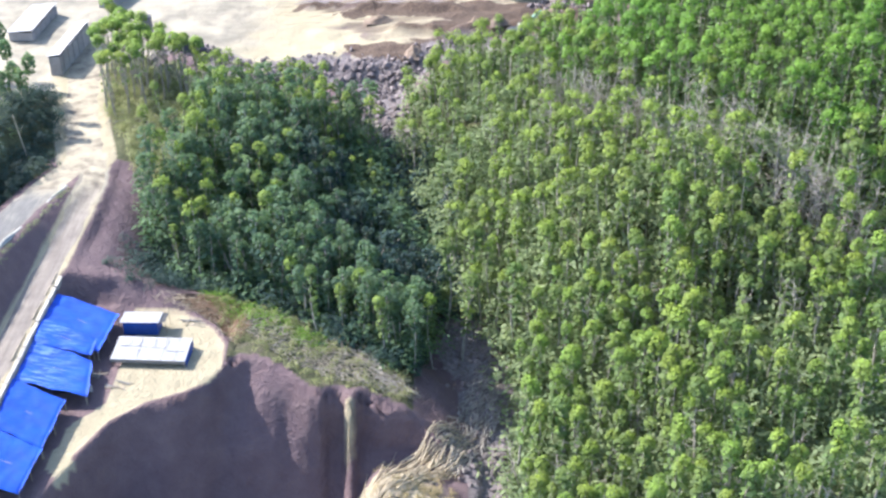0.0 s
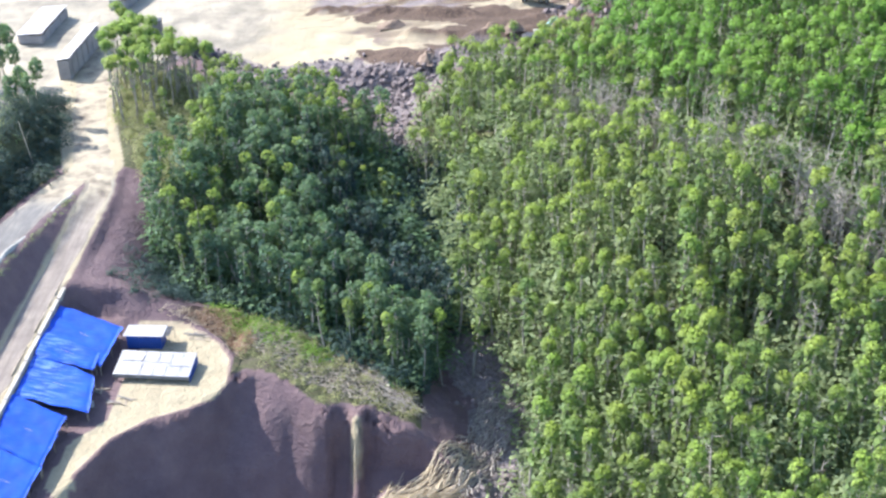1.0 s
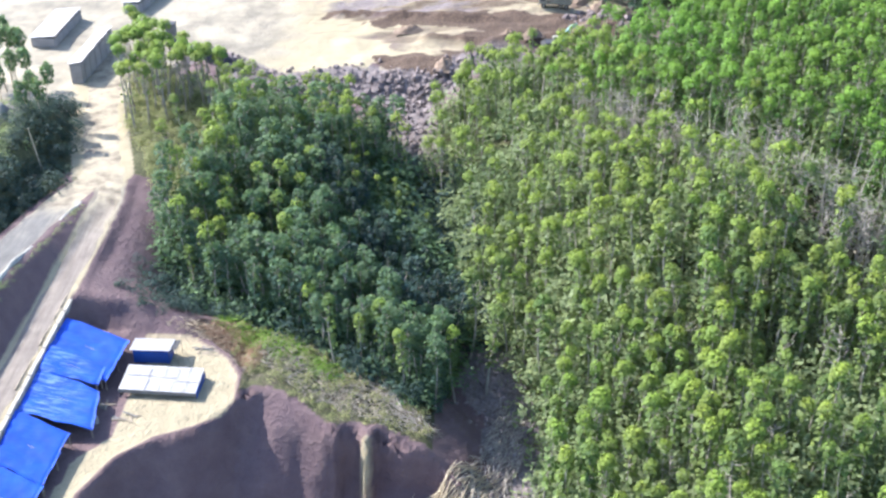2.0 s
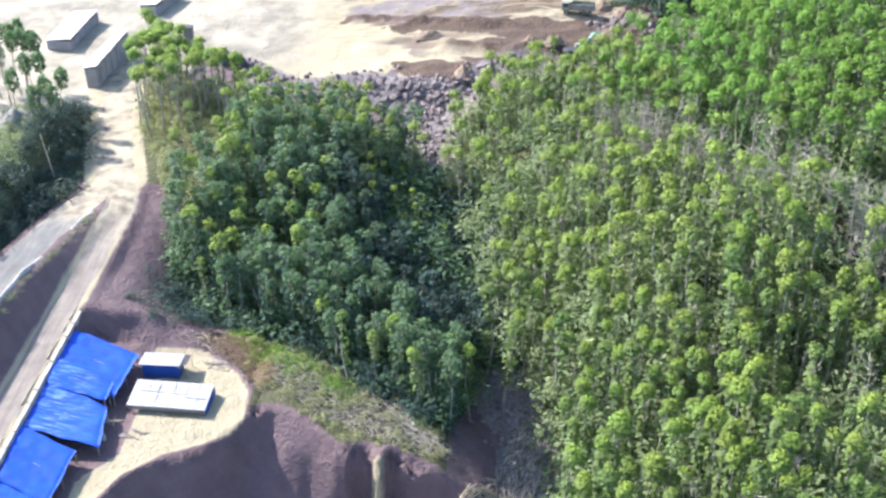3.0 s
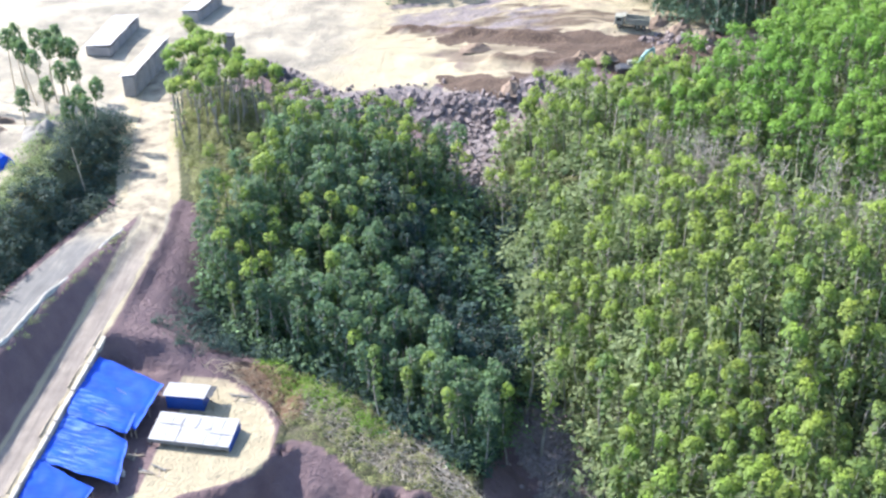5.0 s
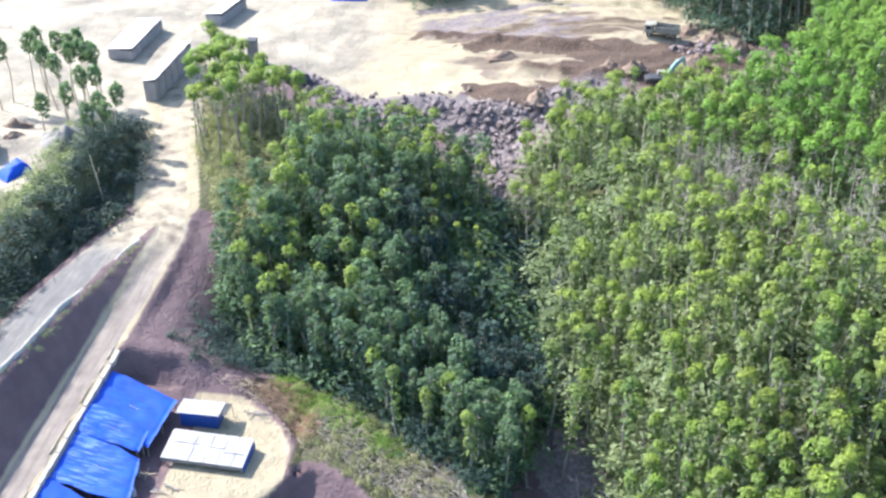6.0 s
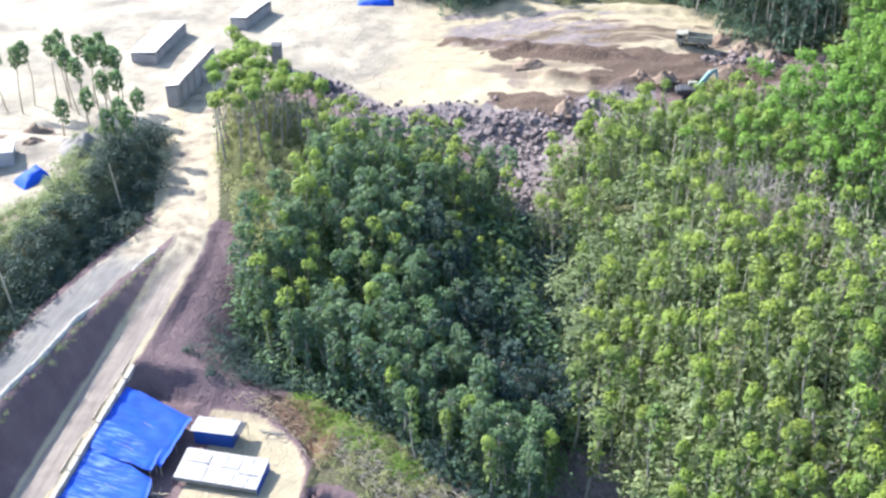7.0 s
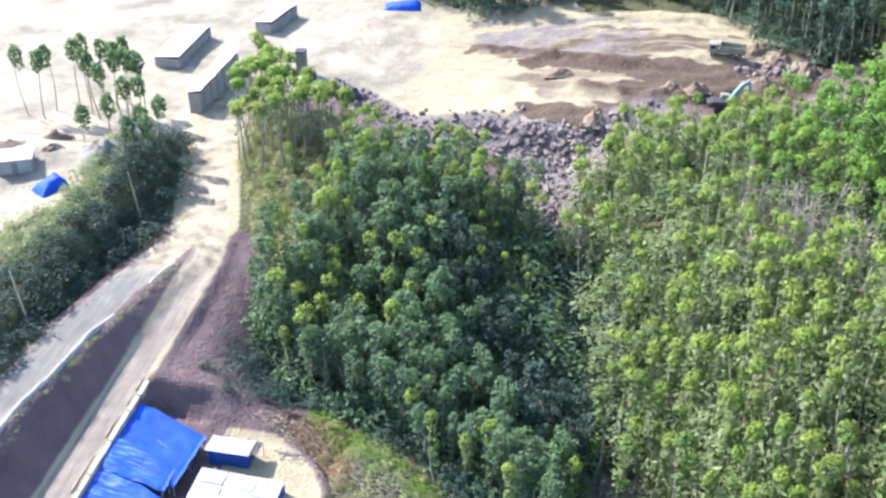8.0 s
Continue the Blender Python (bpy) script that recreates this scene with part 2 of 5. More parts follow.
DARK_STEEL = plain("dark_steel", (0.03, 0.03, 0.035), (0.08, 0.08, 0.085), 1.5, 0.5, 0.3)
GREY_WALL = plain("grey_wall_sheet", (0.109, 0.109, 0.112), (0.184, 0.180, 0.177), 0.5, 0.75)
GREY_STEEL = plain("dusty_truck_body", (0.170, 0.170, 0.136), (0.286, 0.279, 0.238), 0.8, 0.7)
PALE_WALL = plain("dusty_pale_wall_sheet", (0.20, 0.195, 0.20), (0.31, 0.30, 0.295), 0.5, 0.8)
RUBBER = plain("tyre_rubber", (0.02, 0.02, 0.02), (0.06, 0.055, 0.05), 2.0, 0.9)
TEAL = plain("teal_machine_paint", (0.13, 0.27, 0.29), (0.24, 0.38, 0.39), 1.0, 0.6)
GLASS_DARK = plain("dark_cab_window", (0.02, 0.025, 0.03), (0.03, 0.035, 0.04), 1.0, 0.12)


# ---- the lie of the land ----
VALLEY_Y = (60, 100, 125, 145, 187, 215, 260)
VALLEY_X = (8.5, 8.5, 9, 4, -9, -13, -13)
RAMP = [(-57.5, 60, 3.4), (-57.8, 109, 4.0), (-57.6, 129, 4.3), (-56.7, 149, 5.2), (-56.6, 163, 5.6), (-58.5, 174, 5.3)]
UPPER_ROAD = [(-70, 60, 11), (-68.5, 110, 10), (-67.5, 126, 9.4), (-66, 141, 8.5), (-64.4, 151, 7.7), (-62.8, 162, 6.5), (-60.5, 172, 5.4)]
HAUL_ROAD = [(-60, 172, 5.3), (-64, 184, 4.5), (-67.6, 196, 3.8), (-70.5, 209, 3.2), (-74, 225, 3.0)]
CREST_X = (-62, -52, -47, -44.4, -41.7, -38, -33.5, -30.6, -28.8, -26.6, -24.2, -21.7, -18, -16.3, -14.6, -11, -6, 2)
CREST_Y = (78, 92, 98, 105, 111, 114.5, 116.7, 120.2, 124.4, 125.2, 124.2, 122.8, 119.6, 118.9, 119.9, 120.0, 118.2, 116.5)
PAD = [(-56, 80), (-52, 90), (-47, 97), (-44.4, 105), (-41.7, 111), (-38, 114.5), (-33.5, 116.7), (-30, 119),
       (-28.9, 122.6), (-29.3, 127.6), (-31.5, 131.6), (-36, 135.4), (-40, 136.6), (-46, 136.2), (-56, 135.4)]
WINDROWS = ([(-30, 248, 0), (-14, 244, 0), (4, 241, 0)], [(-9, 231, 0), (4, 227.5, 0), (16, 229, 0), (30, 237, 0)])
SPOIL_X = (-130, -66, -55, -37, -26, -8, 0, 20, 40)
SPOIL_Y = (202, 206, 228, 214, 217, 214, 222, 226, 232)


def ground_z(x, y):
    """Height of the ground, in metres over the camp's pad."""
    x, y = np.asarray(x, float), np.asarray(y, float)
    axis = np.interp(y, VALLEY_Y, VALLEY_X)
    floor = np.interp(y, (0, 60, 110, 145, 187, 205, 260), (-16, -14, -12, -11, -2, 1, 3))
    d = x - axis
    # left slope up to the roads, right slope up the planted hill
    top = 5.0 - 1.5 * smooth(175, 198, y)
    left = floor + (top - floor) * np.clip((-d - 3) / (axis + 52), 0, 1)
    bank = smooth(139, 149, y) * (1 - smooth(155, 168, y)) * smooth(-52, -41, x) * (1 - smooth(-38, -18, x))
    left = left - 4.2 * bank
    along = y - 0.3 * np.clip(x - 36, 0, 60)
    steep = np.interp(along, (100, 122, 132, 142, 148, 155, 170, 180, 190, 208, 224), (0.7, 0.9, 1.4, 1.75, 1.65, 1.35, 0.95, 0.85, 0.65, 0.36, 0.2))
    hill = np.interp(along, (100, 122, 132, 142, 155, 170, 180, 190, 208, 224), (28, 30, 33, 35, 35, 34, 32, 28, 16, 8))
    rise = hill * (1 - np.exp(-steep * np.clip(d - 3, 0, None) / hill))
    z = np.where(d < 0, left, floor + rise)
    z = z + 0.7 * value_noise(x, y, 17, 1) + 0.35 * value_noise(x, y, 6, 2)
    # spoil plateau beyond the woods
    edge = np.interp(x, SPOIL_X, SPOIL_Y)
    shelf = smooth(-5, 4, y - edge + 1.5 * value_noise(x, y, 5, 7)) * (1 - smooth(36, 50, x))
    flat = 3.0 + 3.2 * smooth(-45, 15, x) + 0.25 * value_noise(x, y, 9, 3) + 0.45 * value_noise(x * 0.6, y, 2.6, 63) * smooth(-40, -20, x) + 0.05 * np.clip(y - 262, 0, 200)
    for line in WINDROWS:
        away = near_line(line, x, y)[0]
        flat = flat + 1.3 * np.exp(-(away / 2.0) ** 2) * (0.75 + 0.6 * value_noise(x, y, 2.4, 64) + 0.3 * value_noise(x, y, 1.2, 65))
    z = z + (flat - z) * shelf
    # ridge that runs out from the pad, and the cutting below it
    crest = np.interp(x, CREST_X, CREST_Y)  - 2.8 * np.exp(-((x + 12.3) / 0.8) ** 2)
    crest_z = np.interp(x, (-29, -24.4, -17.3, -11, -5, 2, 6), (0, -0.3, -1.4, -1.9, -3.6, -8.5, -12))
    on_ridge = smooth(-34, -29, x) * (1 - smooth(0, 4, x)) * smooth(-1, 1, y - crest)
    z = np.where(on_ridge > 0, np.maximum(z, (crest_z - 0.10 * (y - crest) - 0.030 * np.clip(y - crest - 9, 0, None) ** 2) * on_ridge + z * (1 - on_ridge)), z)
    pad = inside(PAD, x, y)
    lip = near_line([(px, py, 0) for px, py in PAD[3:12]], x, y)[0]
    z = np.where(pad, 0.05 * value_noise(x, y, 4, 5) + 0.4 * (1 - smooth(0.2, 1.1, lip)), z)
    z = np.where(pad, z + smooth(130.5, 135.2, y) * smooth(-44.8, -46.8, x) * np.clip((-45.7 - x) * 0.12 + 0.5, 0, 1.6), z)
    below = np.clip(crest + 0.8 * value_noise(x, y, 5, 11) - y, 0, None)
    bottom = -15.0 + 4.5 * smooth(-12.5, -8, x) + 0.9 * value_noise(x, y, 7, 12) - 0.03 * np.clip(x + 20, -10, 30)
    bottom = bottom + 5.0 * np.exp(-(((x + 4) / 5.5) ** 2 + ((y - 105.5) / 4.5) ** 2))
    toe = np.minimum(crest, np.interp(x, (-33.5, -16), (116.7, 117.8)))
    span = np.where((x > -33.5) & (x < -16), crest - toe, 0) + 1.6
    deep = np.interp(x, (-36, -33, -29, -16, -4, 2), (1.9, 3.0, 8.0, 8.5, 6.0, 3.0))
    face = crest_z - deep * np.clip(below / span, 0, 1) - 1.25 * np.clip(below - span, 0, None)
    face = face + 0.45 * value_noise(x * 1.6, y * 0.5, 2.4, 13) * smooth(0, 2, below) + 0.5 * value_noise(x, y, 5, 17) * smooth(1, 5, below)
    soft = np.exp(-np.clip(face - bottom, 0, None) / 1.5)
    face = np.maximum(face, bottom) + 0.8 * soft
    cut = (below > 0) & (x < 5)
    fade = smooth(76, 90, y + 3 * value_noise(x, y, 9, 15)) * (1 - smooth(2.5, 5, x))
    fade = np.where((x > 2.5) & (y > 96), 1.0, fade)
    z = np.where(cut, z + (np.minimum(face, np.where(pad, 9, z + 3)) - z) * fade, z)
    beside = near_line([(-54, 135.6, 0), (-46, 136.2, 0), (-40, 136.6, 0), (-36, 135.4, 0), (-31.5, 131.6, 0)], x, y)[0]
    north = ~pad & (x > -55) & (x < -34) & (y > 133) & (y < 152)
    z = np.where(north, np.minimum(z, 0.1 + 0.42 * beside + 0.6 * np.clip(-44 - x, 0, None) * smooth(-0.5, 6, beside) + 0.3 * value_noise(x, y, 2.5, 14)), z)
    # land left of the upper road
    z = z + (6.0 * smooth(-68.8, -74, x)) * (1 - smooth(180, 202, y)) * (x < -60)
    # roads
    for line, half, fall in ((RAMP, 2.3, 1.6), (HAUL_ROAD, 3.6, 3.0), (UPPER_ROAD, 2.9, 4.4)):
        away, height = near_line(line, x, y)
        w = 1 - smooth(half, half + fall, away)
        z = z + (height - z) * w
    return z


def axis_steps(lo, hi, step, far):
    inner = np.arange(lo, hi + step / 2, step)
    out, s, v = [], step, 0.0
    while v < far:
        s *= 1.28
        v += s
        out.append(v)
    out = np.array(out)
    return np.concatenate([lo - out[::-1], inner, hi + out])


gx, gy = axis_steps(-112, 92, 0.55, 2600), axis_steps(86, 275, 0.55, 2600)
GX, GY = np.meshgrid(gx, gy)
GZ = ground_z(GX, GY)
GZ = np.where((np.abs(GX) > 400) | (GY > 700) | (GY < -200), np.clip(GZ, -16, 8), GZ)

RIGHT_WOOD = [(11.5, 88), (10.5, 96), (9.5, 112), (11, 126), (8, 140), (3, 150), (-3, 170), (-7, 185), (-8, 195), (-2, 202), (6, 203), (15, 199.5), (26, 199),
              (34, 203), (40, 214), (44, 240), (46, 262), (70, 300), (150, 300), (92, 200), (66, 120), (60, 88)]
LEFT_WOOD = [(-47, 153), (-40, 147), (-33, 144.5), (-22, 139), (-15, 134.5), (-7, 126), (-4, 128), (0, 146), (-6, 170), (-12, 186),
             (-16, 192), (-19, 198), (-27, 200.5), (-36, 200.5), (-43, 203.5), (-49, 206), (-53, 208), (-58, 212), (-63, 220), (-65, 219), (-61, 205), (-57, 190), (-50, 178), (-48, 165)]
BARE = [(0.6, 198.0, 2.6), (11.5, 197.0, 2.4), (38.7, 97.0, 2.6)]
VERGE = [(-69.5, 128), (-70, 142), (-68, 156), (-65.6, 168), (-68.9, 185), (-72.8, 199), (-80, 201), (-82, 190), (-79, 176), (-79, 166), (-85, 156), (-90, 128)]


TILLED = ([(-27, 241.5), (-14, 245), (-3, 245.5), (8, 245.5), (24, 244), (33, 240), (29, 229), (12, 225), (6, 229.5), (-3, 237), (-12, 239.5)],
          [(-21, 224.5), (-12, 224.5), (-4, 220.5), (-4, 214), (-12, 217), (-18, 219)])


def zones(x, y):
    """How far each point is woodland floor, rubble, packed dirt, turned brown earth or grey dust."""
    n = value_noise(x, y, 4, 21)
    axis = np.interp(y, VALLEY_Y, VALLEY_X)
    wood = (inside(RIGHT_WOOD, x + n, y + n) | inside(LEFT_WOOD, x + n, y - n) | inside(VERGE, x + n, y)).astype(float)
    wood = np.maximum(wood, ((x > 45) & (y > 90) & (y < 215)).astype(float))
    wood = np.maximum(wood, smooth(256, 264, y + 4 * n + 0.5 * np.clip(x - 12, 0, 40)) * (x > -75))
    for px, py, pr in BARE:
        wood = wood * smooth(pr * 0.7, pr * 1.2, np.hypot(x - px, y - py) + n)
    wood = np.maximum(wood, (np.abs(x - axis) < 9) * smooth(146, 150, y) * (1 - smooth(184, 188, y)))
    wood = np.maximum(wood, ((x > -3) & (x < 46) & (y > 190)) * (1 - smooth(-9, -5, y - np.interp(x, SPOIL_X, SPOIL_Y) + 2 * n)))
    wood = np.maximum(wood, ((x < -42) & (x > -67) & (y > 172)) * (1 - smooth(-12, -8, y - np.interp(x, SPOIL_X, SPOIL_Y) + 2 * n)) * smooth(3.5, 5.5, near_line(HAUL_ROAD, x, y)[0]))
    wood = np.maximum(wood, 1 - smooth(78, 88, y + 3 * n - 8 * smooth(-46, -54, x)))
    wood = np.maximum(wood, ((x < -112 + 3 * n) | (x > 66 + 3 * n)) * 1.0)
    wood = np.maximum(wood, smooth(400, 500, np.hypot(x, y - 150)))
    ridge = (x > -30) & (x < -4) & (y > np.interp(x, CREST_X, CREST_Y) + 1) & (y < 150)
    wood = np.maximum(wood, np.where(ridge, 0.62, 0))
    edge = np.interp(x, SPOIL_X, SPOIL_Y)
    rubble = smooth(-9, -4, y - edge) * (1 - smooth(2, 6, y - edge)) * (x > -64) * (x < 10)
    rubble = np.maximum(rubble, (np.abs(x - axis + 2) < 6) * smooth(183, 190, y) * (1 - smooth(214, 222, y)))
    rubble = np.maximum(rubble, 0.85 * (np.abs(x - axis + 1) < 4.5 + 2 * n) * (y < 148) * (y > 88))
    packed = inside(PAD, x, y) * smooth(0.5, 1.3, near_line([(px, py, 0) for px, py in PAD[3:12]], x, y)[0]) * (x > -46.8 + 3.2 * smooth(108, 116, y) + 1.5 * n) * (1.0 - 0.3 * smooth(130, 136, y))
    packed = np.maximum(packed, smooth(1, 5, y - edge) * (x < -14 + 8 * n) * (y < 290))
    packed = np.maximum(packed, 0.68 * smooth(21, 27, y - edge + 6 * n) * (x < 38) * (y < 268))
    worked = smooth(0.1, 0.5, value_noise(x * 0.35, y, 5.5, 61) + value_noise(x * 0.5, y * 1.6, 3, 62) * 0.5) * smooth(-42, -22, x) * (y > 225) * (y < 258)
    for line in WINDROWS:
        worked = np.maximum(worked, 1.6 * np.exp(-(near_line(line, x, y)[0] / 2.6) ** 2))
    scraped = smooth(-40, -32, x + 3 * n) * (1 - smooth(-4, 4, x + 3 * n)) * smooth(247, 251, y + 0.2 * x + 6) * (1 - smooth(262, 267, y))
    scraped = scraped * smooth(-0.45, 0.25, value_noise((x + y) * 0.12, y - 0.35 * x, 1.6, 74) + 0.5 * value_noise((x + y) * 0.2, y - 0.35 * x, 0.8, 75))
    packed = packed * np.clip(1 - 0.5 * worked, 0, 1)
    rubble = np.maximum(rubble, 0.4 * worked * smooth(222, 228, y) * (1 - smooth(-28, -18, x)))
    packed = np.maximum(packed, 0.7 * smooth(3, 7, y - edge) * smooth(-24, -12, x) * (1 - smooth(30, 38, x)) * (y < 268))
    packed = np.maximum(packed, 0.75 * (((x < -79) & (y > 150)) | ((x < -69) & (y > 194))))
    for line, half in ((RAMP, 2.0), (HAUL_ROAD, 4.6), ):
        packed = np.maximum(packed, 1 - smooth(half, half + 0.7, near_line(line, x, y)[0]))
    packed = np.maximum(packed, 0.75 * np.exp(-(((x + 4) / 4.5) ** 2 + ((y - 106.5) / 4) ** 2)))
    # Sunlit rib of the cutting: its light is put in as pale dirt.
    packed = np.maximum(packed, 0.9 * np.exp(-((x + 12.7 + 0.3 * n) / 0.8) ** 2) * smooth(113, 115.5, y + n) * (1 - smooth(118, 119.5, y)))
    tilled = np.zeros(np.shape(x))
    for poly in TILLED:
        tilled = np.maximum(tilled, 1.15 * inside(poly, x + 2.5 * value_noise(x, y, 6, 66), y + 1.4 * n + 0.8 * value_noise(x, y, 1.5, 67)))
    drag = value_noise((x + y) * 0.10, (y - 0.12 * x), 1.7, 68) + 0.6 * value_noise((x - y) * 0.2, y + 0.1 * x, 0.9, 69)
    tilled = np.maximum(tilled, 0.75 * smooth(0.1 - 0.25 * smooth(2, -12, x), 0.6, drag) * smooth(-45, -25, x) * smooth(232, 240, y) * (1 - smooth(30, 38, x)) * (y < 270))
    churn = 1.3 * value_noise(x, y, 3, 71) + 0.7 * value_noise(x, y, 1.1, 72)
    for line, wide in (([(-31, 249, 0), (-16, 246, 0), (-2, 241.5, 0), (10, 241, 0), (26, 241, 0)], 2.4), ([(-14, 223, 0), (-8, 220.5, 0), (-2, 224, 0)], 1.8), ([(0, 231, 0), (12, 229.5, 0), (24, 235, 0), (33, 238, 0)], 3.2)):
        tilled = np.maximum(tilled, 1.25 * (1 - smooth(wide - 1.2, wide + 1.2, near_line(line, x, y)[0] + churn)))
    rubble, packed = np.maximum(rubble, scraped), packed * (1 - 0.75 * scraped)
    tilled = tilled * (1 - 0.8 * scraped)
    tilled = np.maximum(tilled, 0.5 * worked * smooth(-28, -18, x) * (1 - smooth(30, 38, x)))
    tilled = np.maximum(tilled, 0.8 * inside([(-39.5, 138), (-34, 141.5), (-30, 139), (-26, 132.5), (-27.5, 127.5), (-29.5, 130), (-34, 134.5)], x + n, y - n))
    dusty = smooth(-34, -46, x + 4 * n) * smooth(150, 165, y) * smooth(4, 7, near_line(HAUL_ROAD, x, y)[0] + n)
    return wood, rubble, packed * (1 - 0.8 * (tilled > 0.8)), tilled * (wood < 0.5), dusty


rows_n, cols_n = GX.shape
idx = np.arange(rows_n * cols_n).reshape(rows_n, cols_n)
quads = np.stack([idx[:-1, :-1], idx[:-1, 1:], idx[1:, 1:], idx[1:, :-1]], -1).reshape(-1, 4)
ground_mesh = fast_mesh("ground", np.stack([GX, GY, GZ], -1).reshape(-1, 3), quads, [SOIL], shade=True)
for zone_name, values in zip(("wood", "rubble", "packed", "tilled", "dusty"), zones(GX, GY)):
    ground_mesh.attributes.new(zone_name, "FLOAT", "POINT").data.foreach_set("value", values.astype(np.float32).ravel())
tagged(new("ground", ground_mesh), "brown cut soil with packed pale dirt and leaf litter", "ground", kind="structure")


def ground_at(x, y):
    """Height of the built ground sheet beside each point."""
    x, y = np.asarray(x, float), np.asarray(y, float)
    i, j = np.clip(np.searchsorted(gx, x) - 1, 0, len(gx) - 2), np.clip(np.searchsorted(gy, y) - 1, 0, len(gy) - 2)
    u, v = (x - gx[i]) / (gx[i + 1] - gx[i]), (y - gy[j]) / (gy[j + 1] - gy[j])
    return (GZ[j, i] * (1 - u) + GZ[j, i + 1] * u) * (1 - v) + (GZ[j + 1, i] * (1 - u) + GZ[j + 1, i + 1] * u) * v


def height(x, y):
    return float(ground_at(x, y))


def road_strip(name, line, half, mat, label, ragged=0.35):
    """A crowned road surface laid along a line, with a ragged edge and two wheel tracks."""
    pts = []
    for a, b in zip(line, line[1:]):
        n = max(2, int(math.dist(a[:2], b[:2]) / 0.8))
        pts += [Vector(a).lerp(Vector(b), i / n) for i in range(n)]
    pts.append(Vector(line[-1]))
    across = np.linspace(-1, 1, 13)
    verts, quads, dust = [], [], []
    for i, p in enumerate(pts):
        ahead = (pts[min(i + 2, len(pts) - 1)] - pts[max(i - 2, 0)]).normalized()
        side = Vector((ahead.y, -ahead.x, 0)).normalized()
        wide = [half + ragged * float(value_noise(p.y, s * 40.0, 2.3, 31)) for s in (-1, 1)]
        for u in across:
            w = wide[0] if u < 0 else wide[1]
            q = p + side * (u * w)
            rut = -0.05 * math.exp(-((abs(u) - 0.45) / 0.12) ** 2)
            z = height(q.x, q.y) + 0.09 * (1 - u ** 4) - 0.02 + rut
            verts.append((q.x, q.y, max(z, height(q.x, q.y) + 0.015) if abs(u) < 0.99 else height(q.x, q.y) - 0.03))
            dust.append(float(smooth(150, 168, q.y + 4 * value_noise(q.x, q.y, 4, 33)) + 0.25 * (abs(u) > 0.8)))
    m = len(across)
    for i in range(len(pts) - 1):
        for j in range(m - 1):
            quads.append((i * m + j, i * m + j + 1, (i + 1) * m + j + 1, (i + 1) * m + j))
    ob = new(name, fast_mesh(name, np.array(verts), np.array(quads), [mat], np.array(dust), shade=True))
    return tagged(ob, label, "road", kind="structure")


road_strip("road", [p for p in UPPER_ROAD if p[1] > 90], 2.8, ROAD_GREY, "grey packed gravel haul road on an embankment")
road_strip("road", [p for p in RAMP if p[1] > 90], 1.9, ROAD, "pale packed dirt ramp beside the camp")
road_strip("road", HAUL_ROAD, 3.4, DUSTY, "dusty pale dirt road between trees", 0.5)


def berm(name, line, off, wide, tall, mat, label, seed):
    """A low uneven windrow of loose gravel along one side of a road."""
    pts = []
    for a, b in zip(line, line[1:]):
        n = max(2, int(math.dist(a[:2], b[:2]) / 0.7))
        pts += [Vector(a).lerp(Vector(b), i / n) for i in range(n)]
    across = np.linspace(-1, 1, 7)
    verts, quads = [], []
    for i, p in enumerate(pts):
        ahead = (pts[min(i + 1, len(pts) - 1)] - pts[max(i - 1, 0)]).normalized()
        side = Vector((ahead.y, -ahead.x, 0)).normalized()
        lump = float(np.clip(0.75 + 0.8 * value_noise(p.y, p.x, 4.3, seed) + 0.5 * value_noise(p.y, p.x, 1.3, seed + 1), -0.3, 1.4))
        for u in across:
            q = p + side * (off + 0.25 * float(value_noise(p.y, 7.0, 4.0, seed + 2)) + u * wide * (0.6 + 0.4 * abs(lump)))
            z = height(q.x, q.y) + tall * lump * (1 - u * u) + 0.05 * float(value_noise(q.x, q.y, 0.5, seed + 3)) - 0.06
            verts.append((q.x, q.y, z))
    m = len(across)
    for i in range(len(pts) - 1):
        for j in range(m - 1):
            quads.append((i * m + j, i * m + j + 1, (i + 1) * m + j + 1, (i + 1) * m + j))
    return tagged(new(name, fast_mesh(name, np.array(verts), np.array(quads), [mat], shade=True)), label, "berm", kind="structure")


PALE_GRAVEL = plain("pale_loose_gravel", (0.20, 0.195, 0.180), (0.36, 0.35, 0.325), 1.6, 0.95, bump=0.08)
berm("gravel_berm", [p for p in UPPER_ROAD if 100 < p[1] < 165], 2.75, 0.42, 0.35, PALE_GRAVEL, "pale loose gravel heaped along the road's edge", 91)


# ---- trees ----
def leaves(rng, centres, outward, size, tip, long=1.5, loose=0.55):
    """Folded leaf clumps, four corners each, facing roughly outward."""
    n = len(centres)
    normal = outward + rng.normal(0, loose, (n, 3))
    normal /= np.linalg.norm(normal, axis=1)[:, None]
    t = np.cross(normal, rng.normal(0, 1, (n, 3)))
    t /= np.linalg.norm(t, axis=1)[:, None]
    s = np.cross(normal, t)
    a = (size * rng.uniform(0.6, 1.35, n))[:, None]
    fold = normal * a * rng.uniform(0.1, 0.45, n)[:, None]
    verts = np.stack([centres - t * a * long / 2, centres - s * a / 2 - fold, centres + t * a * long / 2, centres + s * a / 2 - fold], 1)
    return verts.reshape(-1, 3), np.arange(4 * n).reshape(-1, 4), np.repeat(tip, 4)


